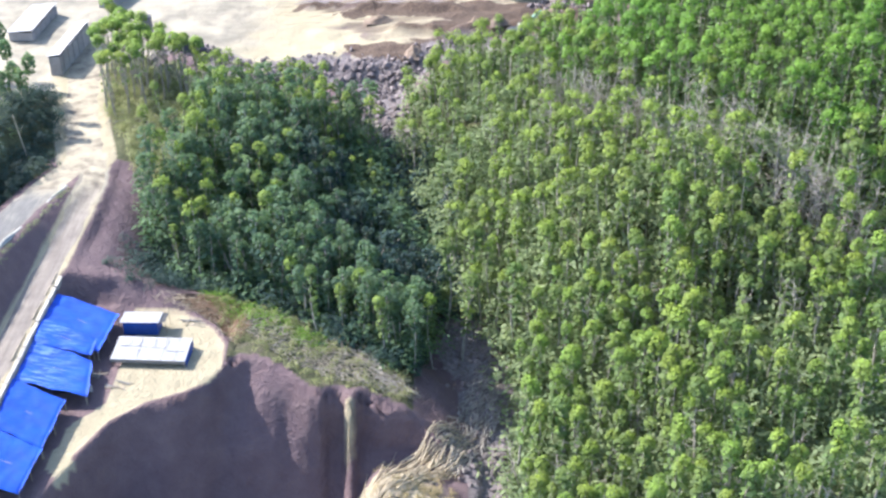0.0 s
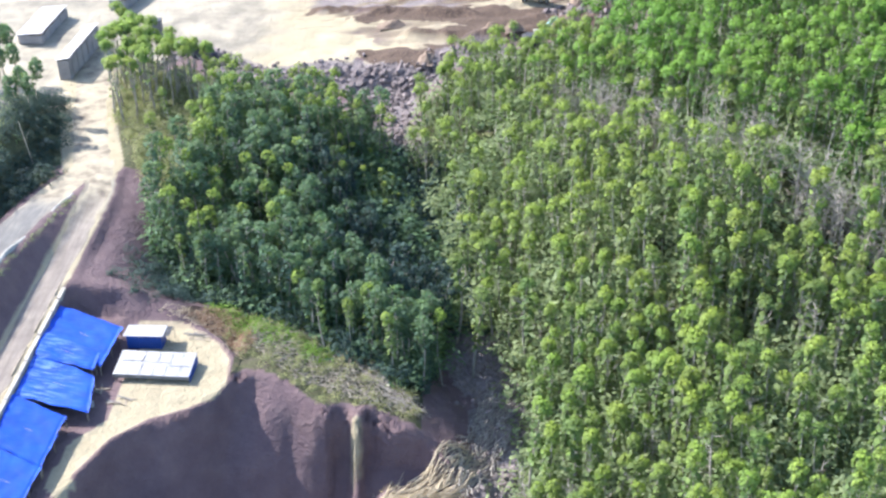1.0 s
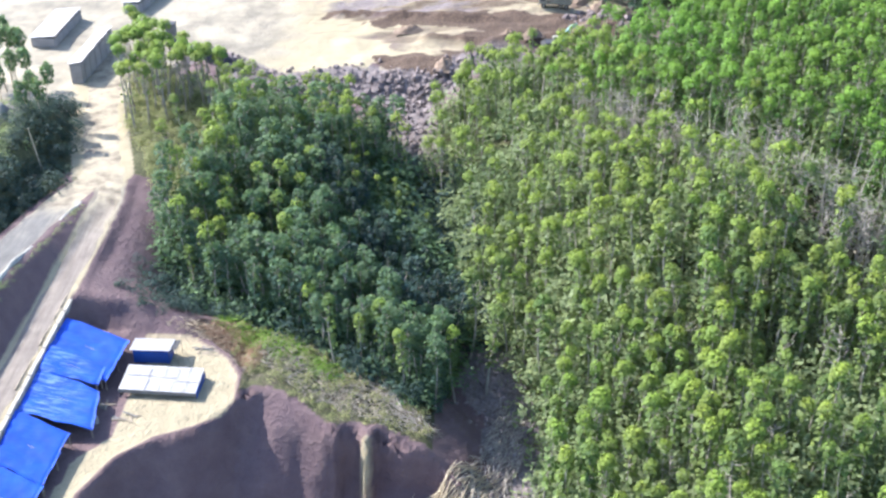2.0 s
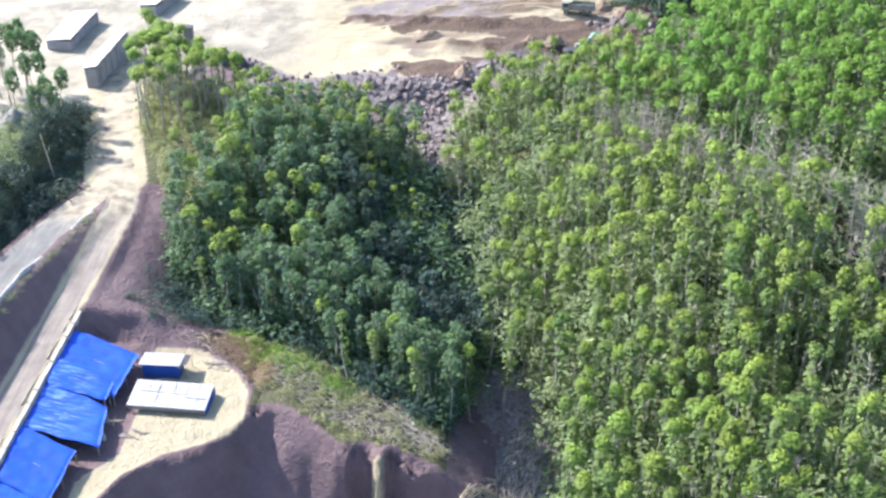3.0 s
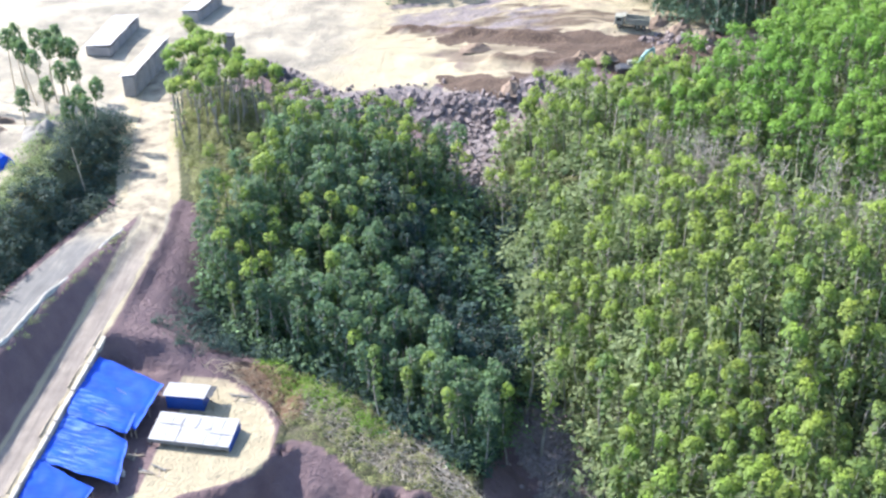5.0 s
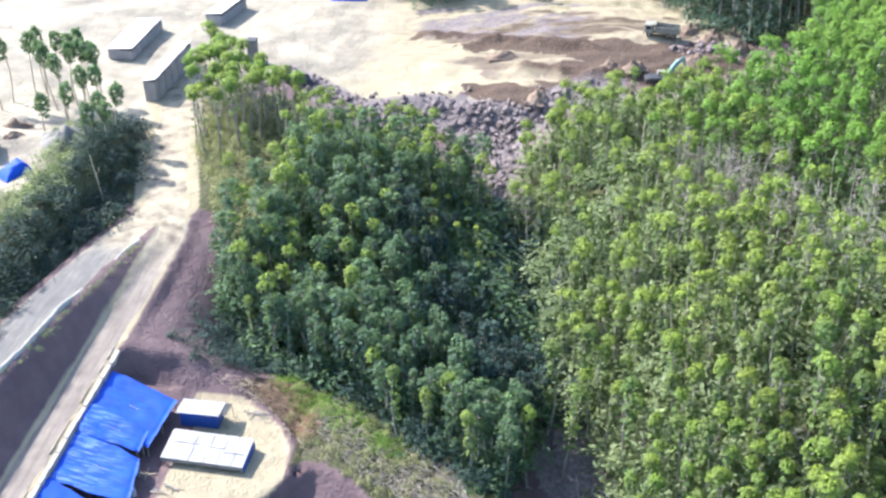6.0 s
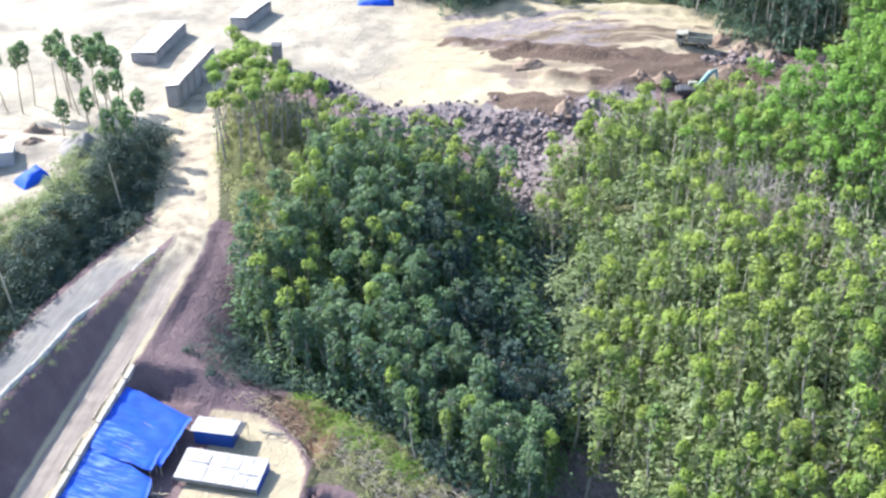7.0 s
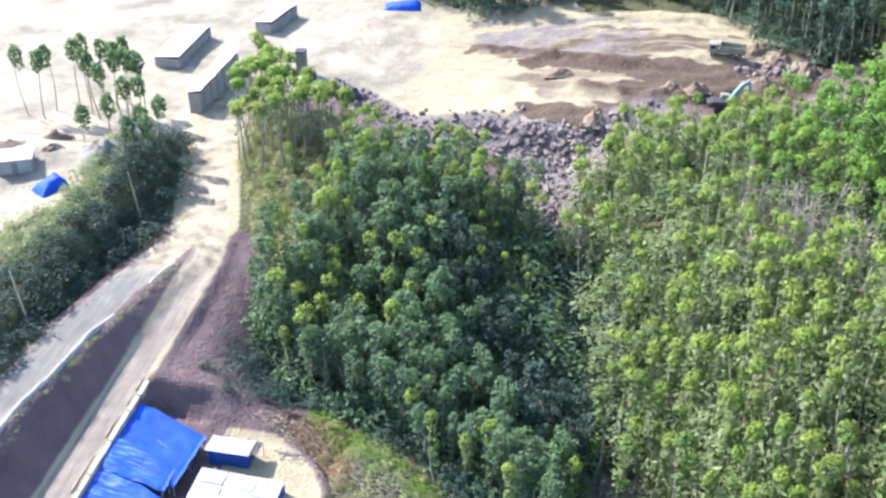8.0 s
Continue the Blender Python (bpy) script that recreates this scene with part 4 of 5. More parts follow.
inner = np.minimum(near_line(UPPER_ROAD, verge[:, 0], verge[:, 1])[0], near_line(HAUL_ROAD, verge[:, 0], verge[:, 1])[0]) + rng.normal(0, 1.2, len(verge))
# Road-facing side takes the shade-coloured leaf, the bank's top the light one.
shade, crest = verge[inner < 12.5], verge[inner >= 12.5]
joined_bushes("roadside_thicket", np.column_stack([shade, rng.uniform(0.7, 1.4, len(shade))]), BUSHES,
              "thicket on the roadside bank, its shade put into dark leaves", "thicket", SHADE_THICKET)
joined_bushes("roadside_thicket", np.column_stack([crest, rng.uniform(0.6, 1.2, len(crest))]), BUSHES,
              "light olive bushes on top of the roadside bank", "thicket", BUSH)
RIDGE_GREEN = [(-34, 138), (-29, 128), (-24, 125.6), (-18, 121), (-14, 121), (-10, 121), (-5, 119.5), (-5, 126), (-15, 135), (-22, 140), (-31, 143)]
GREEN_STRIP = [(-36, 140), (-31, 135.5), (-24, 131.5), (-17, 128.5), (-15, 131.5), (-22, 135.5), (-29, 140.5), (-34, 143)]
ridge = scatter(rng, GREEN_STRIP, 1.1)
ridge = ridge[rng.random(len(ridge)) < 0.75]
joined_bushes("weeds", np.column_stack([ridge, rng.uniform(0.45, 0.95, len(ridge))]), BUSHES[2:],
              "low bright green weeds on the ridge", "weeds", FRESH_LEAF)
scrub = scatter(rng, RIDGE_GREEN, 0.95)
scrub = scrub[rng.random(len(scrub)) < 0.6]
joined_bushes("scrub", np.column_stack([scrub, rng.uniform(0.25, 0.6, len(scrub))]), BUSHES, "dry pale scrub on the ridge", "scrub", PALE_GRASS)


# ---- tall trees on the far side of the road ----
def road_tree(x, y, tall, lean):
    r = np.random.default_rng(int(abs(x) * 10 + y))
    root = thing("roadside_tree", x, y, height(x, y) - 0.1, "tall thin pale-stemmed tree with a narrow dark green crown", "tree", group="tall trees by the road")
    tv, tq, head, ends = trunk_arrays(r, tall - 0.7, 0.15, 4, 6)
    n = 330
    v = r.normal(0, 1, (n, 3))
    v /= np.linalg.norm(v, axis=1)[:, None]
    centre = np.array([head[0], head[1], tall - 2.3])
    lump = 1 + 0.22 * np.sin(v[:, 0] * 4 + x) * np.cos(v[:, 2] * 5 + y)
    pts = centre + v * [1.2, 1.2, 2.3] * np.interp(v[:, 2], (-1, 0, 1), (1.15, 1.0, 0.75))[:, None] * (lump * r.uniform(0.5, 1.05, n) ** 0.5)[:, None]
    cv, cq, ct = leaves(r, pts, v + [0, 0, 0.3], np.full(n, 0.36), np.clip(0.35 + 0.35 * v[:, 2] + r.normal(0, 0.15, n), 0, 1))
    # Stem colour is paled to fade into the yard, in place of dusty air.
    t_ob, c_ob = new("trunk", fast_mesh("trunk", tv, tq, [PALE_STEM], shade=True)), new("crown", fast_mesh("crown", cv, cq, [FOREST], ct))
    t_ob.parent = c_ob.parent = root
    root.rotation_euler = (lean * 0.3, lean, r.uniform(0, 6))


r3 = random.Random(5)
for x, y in ((-105.9, 205.6), (-102.2, 204.5), (-101.4, 207.6), (-98.3, 210.6), (-96.9, 212.1), (-94.6, 207.7), (-92.2, 205.8), (-93.3, 210.9), (-89.0, 202.5), (-91.2, 210.7), (-88.8, 207.1), (-89.6, 212.3), (-87.9, 208.4), (-86.0, 207.0), (-84.2, 207.4), (-82.5, 197.7), (-81.4, 199.0), (-82.4, 190.5), (-85.2, 186.6), (-75.7, 184.6), (-75.7, 188.9), (-73.5, 184.1), (-74.8, 191.0)):
    road_tree(x, y, 16.8 - height(x, y), r3.uniform(-0.05, 0.05))


# ---- camp: tarpaulin shelters ----
def tarp_shelter(corners, label, wear, seed):
    """corners: high side near and far end, low side far and near end, as (x, y, z)."""
    a, b, c, d = [Vector(p) for p in corners]
    mid = (a + b + c + d) / 4
    root = thing("tarpaulin_shelter", mid.x, mid.y, height(mid.x, mid.y), label, "shelter", group="shelters along the ramp")
    base = Vector((mid.x, mid.y, height(mid.x, mid.y)))
    n = 22
    verts, tips = [], []
    for i in range(n + 1):
        for j in range(n + 1):
            u, v = i / n, j / n
            p = a.lerp(b, v).lerp(d.lerp(c, v), u)
            rafter = 0.10 * abs(math.sin(v * math.pi * 3)) + 0.05 * abs(math.sin(u * math.pi * 2))
            z = p.z - 0.16 * math.sin(math.pi * u) * math.sin(math.pi * v) + rafter * 0.8
            z += 0.05 * float(value_noise(p.x, p.y, 0.9, seed)) + 0.03 * float(value_noise(p.x, p.y, 0.4, seed + 1))
            edge = min(u, v, 1 - u, 1 - v)
            q = Vector((p.x, p.y, z))
            if edge == 0:
                q.z -= 0.14 + 0.08 * float(value_noise(p.x, p.y, 1.2, seed + 2))
                q.x += 0.12 * float(value_noise(p.y, p.x, 1.5, seed + 3))
                q.y += 0.12 * float(value_noise(p.x, p.y, 1.7, seed + 4))
            verts.append(q - base)
            tips.append(wear * max(0.0, 1 - abs(u - 0.3) * 1.6))
    m = n + 1
    top = [(i * m + j, i * m + j + 1, (i + 1) * m + j + 1, (i + 1) * m + j) for i in range(n) for j in range(n)]
    k = len(verts)
    low = [tuple(k + t for t in reversed(f)) for f in top]
    rim = [i for i in range(m)] + [i * m + n for i in range(1, m)] + [n * m + j for j in range(n - 1, -1, -1)] + [i * m for i in range(n - 1, 0, -1)]
    side = [(rim[i], rim[(i + 1) % len(rim)], rim[(i + 1) % len(rim)] + k, rim[i] + k) for i in range(len(rim))]
    both = np.array([list(v) for v in verts] + [[v.x, v.y, v.z - 0.02] for v in verts])
    roof = new("roof_sheet", fast_mesh("roof_sheet", both, np.array(top + low + side), [TARP], np.array(tips * 2), shade=True))
    roof.parent = root
    tagged(roof, "blue woven tarpaulin")
    for p in (a, b, c, d, a.lerp(b, 0.5), c.lerp(d, 0.5)):
        q = p.lerp(mid, 0.06) - base
        foot = height(q.x + base.x, q.y + base.y) - base.z
        if q.z - foot > 0.3:
            part("post", rod_bm((q.x, q.y, foot - 0.1), (q.x, q.y, q.z - 0.14), 0.07, 0.055), TIMBER, root)
    for p, q in ((a, b), (d, c)):
        p, q = p.lerp(mid, 0.05) - base, q.lerp(mid, 0.05) - base
        part("beam", rod_bm((p.x, p.y, p.z - 0.13), (q.x, q.y, q.z - 0.13), 0.06, 0.05), TIMBER, root)
    for s in (0.15, 0.5, 0.85):
        p, q = a.lerp(b, s) - base, d.lerp(c, s) - base
        part("rafter", rod_bm((p.x, p.y, p.z - 0.1), (q.x, q.y, q.z - 0.1), 0.05, 0.04, 5), TIMBER, root)
    return root


tarp_shelter([(-54.8, 127.3, 3.9), (-55.1, 134.9, 3.9), (-45.7, 132.4, 1.9), (-46.4, 123.6, 1.9)], "open shelter under a smooth blue tarpaulin on poles", 0.1, 50)
tarp_shelter([(-54.8, 123.3, 4.05), (-55.0, 128.4, 4.15), (-47.1, 126.0, 2.35), (-47.1, 122.3, 2.3)], "narrow shelter under a pale blue tarpaulin", 0.8, 60)
tarp_shelter([(-54.9, 115.5, 3.6), (-54.9, 123.9, 3.8), (-46.6, 121.6, 2.0), (-45.6, 114.6, 1.75)], "shelter under a wrinkled, streaky, sun-faded blue tarpaulin", 1.0, 70)
tarp_shelter([(-54.8, 106.9, 3.6), (-55.1, 115.6, 3.85), (-47.9, 113.4, 2.1), (-48.4, 104.5, 1.9)], "large shelter under a clean bright blue tarpaulin", 0.05, 80)
tarp_shelter([(-54.5, 97.8, 3.2), (-54.8, 106.8, 3.3), (-48.4, 104.7, 1.8), (-49.0, 97.2, 1.6)], "shelter under a deep blue tarpaulin at the pad's end", 0.05, 90)


# ---- camp: white-roofed shed and blue hut ----
def corrugated(x0, x1, y0, y1, z0, z1, pitch=0.22):
    """A ribbed sheet that falls from y1 (z1) to y0 (z0), with thickness."""
    n = int((x1 - x0) / pitch) * 2
    bm = bmesh.new()
    rows = []
    for y, z in ((y0, z0), (y1, z1)):
        for dz in (0, -0.03):
            rows.append([bm.verts.new((x0 + (x1 - x0) * i / n, y, z + dz + (0.035 if i % 2 else 0))) for i in range(n + 1)])
    a, a2, b, b2 = rows
    for i in range(n):
        bm.faces.new((a[i], a[i + 1], b[i + 1], b[i]))
        bm.faces.new((a2[i + 1], a2[i], b2[i], b2[i + 1]))
        bm.faces.new((a[i], a2[i], a2[i + 1], a[i + 1]))
        bm.faces.new((b[i + 1], b2[i + 1], b2[i], b[i]))
    for i in (0, n):
        bm.faces.new((a[i], b[i], b2[i], a2[i]))
    return bm


def white_shed():
    root = thing("open_shed", -39.6, 125.05, 0.0, "low open shed with a patched white sheet roof", "shed", turn=-3)
    for i in range(3):
        x0 = -5.1 + 3.4 * i
        for j in range(2):
            lift = 0.02 * ((i + j) % 2)
            roof = part("roof_sheet", corrugated(x0 + 0.02, x0 + 3.38, -2.3 + 2.25 * j - 0.1 * j, 0.05 + 2.27 * j, 1.07 + 0.17 * j + lift, 1.27 + 0.17 * j + lift), WHITE_SHEET, root)
            tagged(roof, "white ribbed roof sheet")
    for x, slip in ((-3.3, 0.05), (-1.75, -0.04), (0.05, 0.03), (1.75, 0.06), (3.4, -0.05)):
        for y0, y1 in ((-2.25, -0.1), (0.05, 2.15)):
            bm = box_bm(-0.035, 0.035, 0.05, y1 - y0 - 0.1, 0.0, 0.03, 0.006)
            bmesh.ops.transform(bm, matrix=pose(x + slip * 4 * (y0 > -1), y0, 1.155 + 0.087 * (y0 + 2.3), 5.0, 0, -3 + 60 * slip), verts=bm.verts)
            part("roof_batten", bm, PALE_WALL, root, "grey roof batten")
    for x0, x1, y in ((-4.6, -1.2, 0.35), (-0.8, 2.2, 0.15), (2.0, 4.8, -0.4)):
        z = 1.16 + 0.087 * (y + 2.3)
        part("ballast_plank", box_bm(x0, x1, y - 0.05, y + 0.05, z, z + 0.05, 0.01), PALE_WALL, root, "grey weighting plank")
    for x in (-4.9, -1.7, 1.7, 4.9):
        for y in (-2.1, 2.1):
            part("post", box_bm(x - 0.06, x + 0.06, y - 0.06, y + 0.06, -0.1, 1.04 + 0.09 * (y + 2.1), 0.008), TIMBER, root)
    for y, z in ((-2.15, 1.0), (2.15, 1.36)):
        part("beam", box_bm(-5.05, 5.05, y - 0.05, y + 0.05, z - 0.1, z, 0.008), TIMBER, root)
    part("fascia", box_bm(-5.12, 5.12, -2.36, -2.31, 0.55, 1.07, 0.006), GREY_WALL, root, "dark grey fascia board")
    part("end_panel", box_bm(5.08, 5.13, -2.2, 2.2, 0.05, 1.15, 0.006), BLUE_PAINT, root, "faded violet-blue sheet panel")
    part("back_wall", box_bm(-4.9, 4.9, 2.2, 2.25, 0.0, 0.95, 0.006), GREY_WALL, root, "grey back wall sheet")
    for x in (-3.2, 0.2, 3.0):
        part("bench", box_bm(x - 1.1, x + 1.1, -0.6, 0.5, 0.3, 0.38, 0.01), TIMBER, root, "plank sleeping platform")


def blue_hut():
    root = thing("site_hut", -42.2, 131.0, 0.0, "small blue sheet-walled hut with a white roof", "hut", turn=-1)
    part("wall", box_bm(-2.4, 2.4, -1.15, -1.08, 0, 2.28, 0.01), BLUE_PAINT, root, "blue front wall")
    part("wall", box_bm(-2.4, 2.4, 1.08, 1.15, 0, 2.05, 0.01), BLUE_PAINT, root)
    for x in (-2.4, 2.33):
        part("wall", box_bm(x, x + 0.07, -1.08, 1.08, 0, 2.0, 0.01), BLUE_PAINT, root)
    part("roof", corrugated(-2.7, 2.75, -1.5, 1.45, 2.36, 2.08), WHITE_SHEET, root, "white ribbed sheet roof")
    # The unlit opening under the roof's end is put into this dark sheet.
    part("canopy", corrugated(2.3, 3.5, -1.0, 1.5, 2.2, 1.95), DARK_STEEL, root, "end canopy, dark to stand for the opening under it")
    for y in (-1.05, 1.3):
        part("canopy_post", rod_bm((3.55, y, -0.05), (3.55, y, 2.0), 0.05, 0.04, 6), TIMBER, root)
    door = part("door", box_bm(1.0, 1.8, -1.19, -1.155, 0.05, 1.8, 0.008), BLUE_PAINT, root)
    part("door_handle", box_bm(1.08, 1.12, -1.24, -1.192, 0.85, 1.0, 0.004), DARK_STEEL, door)
    for x in (-2.35, -0.8, 0.8, 2.35):
        part("batten", box_bm(x - 0.04, x + 0.04, -1.19, -1.152, 0.0, 1.95, 0.005), BLUE_PAINT, root)
    part("skid", box_bm(-2.3, 2.3, -0.8, -0.65, -0.12, 0.0), TIMBER, root)
    part("skid", box_bm(-2.3, 2.3, 0.65, 0.8, -0.12, 0.0), TIMBER, root)


white_shed()
blue_hut()

# pale boards that stand in for the ramp's cream dirt edge above the shelters
edge = thing("ramp_edging", -55.4, 118, 0, "pale boards standing for the ramp's cream dirt edge", "edging", kind="structure")
r2 = random.Random(8)
for row, off in ((0, 0.1), (1, -0.75)):
    y = 97.0
    while y < 136.5:
        length = r2.uniform(2.4, 3.4)
        z = float(np.interp(y, [p[1] for p in RAMP], [p[2] for p in RAMP]))
        x = float(np.interp(y, [p[1] for p in RAMP], [p[0] for p in RAMP])) + 2.35 + off
        bm = box_bm(x + 55.4 - (0.1 if row else 0.26), x + 55.4 + (0.1 if row else 0.26), y - 118 + 0.04, y - 118 + length - 0.04, z - 0.6, z + 0.16 + r2.uniform(-0.05, 0.08), 0.02)
        if row == 0 or r2.random() < 0.7:
            part("board", bm, TIMBER if row else PALE_BOARD, edge)
        else:
            bm.free()
        y += length


# ---- camp: loose things on the pad ----
def drum(x, y, mat, label):
    root = thing("drum", x, y, height(x, y), label, "drum")
    bm = rod_bm((0, 0, 0), (0, 0, 0.88), 0.29, 0.29, 14)
    for z in (0.3, 0.58):
        rod_bm((0, 0, z), (0, 0, z + 0.04), 0.305, 0.305, 14, bm)
    part("body", bm, mat, root)
    part("lid", rod_bm((0, 0, 0.882), (0, 0, 0.9), 0.27, 0.27, 14), mat, root)


drum(-46.2, 117.6, WHITE_SHEET, "white plastic drum beside the shelters")
drum(-40.9, 133.6, BLUE_PAINT, "blue steel drum behind the hut")


def plank_heap(x, y, count, seed, spread=1.4, label="heap of loose grey planks"):
    r = random.Random(seed)
    root = thing("plank_heap", x, y, height(x, y), label, "planks")
    for i in range(count):
        a, l = r.uniform(-0.5, 0.5) + (1.57 if r.random() < 0.2 else 0), r.uniform(1.2, 2.6)
        cx, cy, z = r.uniform(-spread, spread), r.uniform(-spread, spread) * 0.5, 0.03 + 0.06 * i * 0.5
        bm = box_bm(-l / 2, l / 2, -0.09, 0.09, -0.025, 0.025, 0.006)
        bmesh.ops.transform(bm, matrix=pose(cx, cy, z, r.uniform(-4, 4), r.uniform(-4, 4), math.degrees(a)), verts=bm.verts)
        part("plank", bm, TIMBER if i % 3 else GREY_WALL, root)


plank_heap(-43.0, 118.6, 7, 1)
plank_heap(-35.0, 132.5, 8, 2, 1.8, "heap of pale offcut boards behind the hut")
plank_heap(-46.5, 121.0, 5, 3, 0.8)


def small_rocks(name, places, sizes, mat, label, category, seed):
    """Broken stones as one mesh."""
    r = np.random.default_rng(seed)
    bm = bmesh.new()
    bmesh.ops.create_icosphere(bm, subdivisions=1, radius=1)
    bv = np.array([v.co[:] for v in bm.verts])
    bf = np.array([[v.index for v in f.verts] for f in bm.faces])
    bm.free()
    vs, fs, base = [], [], 0
    zs = ground_at(places[:, 0], places[:, 1])
    for (x, y), s, z in zip(places, sizes, zs):
        w = bv * r.uniform(0.5, 1.35, (len(bv), 1)) * s * r.uniform(0.5, 1.4, 3)
        a = r.uniform(0, 6.28)
        w[:, 0], w[:, 1] = w[:, 0] * math.cos(a) - w[:, 1] * math.sin(a), w[:, 0] * math.sin(a) + w[:, 1] * math.cos(a)
        vs.append(w + [x, y, z + 0.15 * s])
        fs.append(bf + base)
        base += len(bv)
    me = bpy.data.meshes.new(name)
    me.from_pydata(np.concatenate(vs).tolist(), [], np.concatenate(fs).tolist())
    me.materials.append(mat)
    return tagged(new(name, me), label, category, kind="stuff")


r = np.random.default_rng(12)
xs = r.uniform(-62, 8, 2000)
bank = np.column_stack([xs, np.interp(xs, SPOIL_X, SPOIL_Y) + r.normal(-2.0, 2.3, len(xs))])
ys = r.uniform(187, 217, 1400)
spill = np.column_stack([np.interp(ys, VALLEY_Y, VALLEY_X) - 2 + r.normal(0, 3.6, len(ys)) * np.interp(ys, (187, 215), (0.5, 1.3)), ys])
heap = np.column_stack([r.uniform(18, 36, 220), r.normal(242, 3.2, 220)])
pts = np.concatenate([bank, spill, heap])
small_rocks("rubble", pts, np.clip(r.lognormal(-1.65, 0.6, len(pts)), 0.08, 0.8), ROCK, "grey broken rock tipped over the spoil bank", "rubble", 4)
ys = r.uniform(104, 146, 500)
gul = np.column_stack([np.interp(ys, VALLEY_Y, VALLEY_X) - 1 + r.normal(0, 2.4, len(ys)), ys])
small_rocks("gully_stones", gul, np.clip(r.lognormal(-1.3, 0.5, len(gul)), 0.08, 0.8), ROCK, "grey stones along the gully bed", "stones", 5)

# boulders that stand out on the spoil bank
boulder_meshes = []
for k in range(4):
    bm = bmesh.new()
    bmesh.ops.create_icosphere(bm, subdivisions=2, radius=1)
    for v in bm.verts:
        n = noise.noise(v.co * 1.3 + Vector((k * 7, 0, 0))) * 0.5 + noise.noise(v.co * 3.1 + Vector((0, k * 5, 0))) * 0.18
        v.co *= 1 + n
        v.co.z *= 0.8
    me = bpy.data.meshes.new("boulder")
    bm.to_mesh(me)
    bm.free()
    me.materials.append(ROCK)
    boulder_meshes.append(me)
rb = random.Random(21)
for i in range(110):
    if i < 70:
        x = rb.uniform(-60, 6)
        y = float(np.interp(x, SPOIL_X, SPOIL_Y)) + rb.gauss(-1.5, 2.0)
    elif i < 90:
        y = rb.uniform(190, 214)
        x = float(np.interp(y, VALLEY_Y, VALLEY_X)) - 2 + rb.gauss(0, 3.5)
    else:
        x, y = rb.uniform(19, 35), rb.gauss(242, 2.5)
    s = rb.uniform(0.4, 0.9)
    ob = new("boulder", boulder_meshes[i % 4])
    ob.matrix_basis = Matrix.LocRotScale((x, y, height(x, y) + 0.2 * s), Euler((rb.uniform(0, 6), rb.uniform(0, 6), rb.uniform(0, 6))), (s, s, s))
    tagged(ob, "large grey angular boulder on the spoil bank", "boulder", "boulders of the spoil bank")


# Dark boulder shapes added to stand for the pit face here.
PIT_DARK = plain("dark_pit_face", (0.040, 0.040, 0.050), (0.085, 0.082, 0.095), 0.5, 0.9, bump=0.12)
for k, (x, y, w, d, h) in enumerate(((-52.2, 220.8, 1.5, 1.2, 2.0), (-49.6, 220.6, 1.4, 1.2, 1.7), (-60.0, 229.0, 1.0, 0.9, 1.3))):
    me = boulder_meshes[k].copy()
    me.materials[0] = PIT_DARK
    ob = new("boulder", me)
    ob.matrix_basis = Matrix.LocRotScale((x, y, height(x, y) + 0.35 * h), Euler((0, 0, 0.7 * k)), (w, d, h))
    tagged(ob, "dark lump standing for the pit face at the bank's top", "boulder", "boulders of the spoil bank")


# ---- dead branches and felled stems ----
def brushwood(name, places, lengths, heading, spread, label, seed, thick=0.05, mat=DEADWOOD):
    """Felled stems and branches lying about, as one tangle."""
    r = np.random.default_rng(seed)
    vs, qs, base = [], [], 0
    for (x, y), l in zip(places, lengths):
        a = heading + r.normal(0, spread)
        dx, dy = math.cos(a) * l / 2, math.sin(a) * l / 2
        px = np.array([x - dx, x + r.normal(0, 0.15) * l * 0.3, x + dx])
        py = np.array([y - dy, y + r.normal(0, 0.15) * l * 0.3, y + dy])
        pz = ground_at(px, py) + r.uniform(0.03, 0.6) + np.array([0, r.uniform(0, 0.25), r.uniform(0, 0.5)])
        rad = thick * r.uniform(0.6, 1.6) * np.array([1, 0.8, 0.3])
        side = np.array([-math.sin(a), math.cos(a), 0])
        for p in range(3):
            c = np.array([px[p], py[p], pz[p]])
            for k in range(4):
                t = math.pi / 2 * k
                vs.append(c + rad[p] * (side * math.cos(t) + np.array([0, 0, 1]) * math.sin(t)))
        for p in range(2):
            for k in range(4):
                qs.append((base + 4 * p + k, base + 4 * p + (k + 1) % 4, base + 4 * p + 4 + (k + 1) % 4, base + 4 * p + 4 + k))
        base += 12
    ob = new(name, fast_mesh(name, np.array(vs), np.array(qs), [mat], shade=True))
    return tagged(ob, label, "brushwood", kind="stuff")


GREY_TWIG = plain("grey_twig", (0.150, 0.134, 0.108), (0.360, 0.330, 0.272), 1.5, 0.9)
RIDGE_BRUSH = [(-30, 137), (-27, 130), (-20, 124), (-11, 121), (-4, 120.5), (-3, 123), (-9, 128), (-17, 136), (-26, 141)]
p = scatter(rng, RIDGE_BRUSH, 0.42)
brushwood("brushwood", p, rng.uniform(0.5, 1.8, len(p)), -0.5, 1.4, "tangle of grey felled branches on the ridge", 31, 0.055, GREY_TWIG)
p = scatter(rng, [(-46, 98), (-40, 104), (-30, 108), (-20, 110), (-19, 106), (-35, 98)], 0.9)
brushwood("brushwood", p, rng.uniform(1.5, 5.0, len(p)), 0.35, 0.4, "pale felled stems heaped at the foot of the cutting", 32, 0.11, PALE_STEM)
p = scatter(rng, [(-17, 104), (-12, 111), (-5, 114.5), (1, 120), (4, 118), (0, 110), (-8, 103)], 0.62)
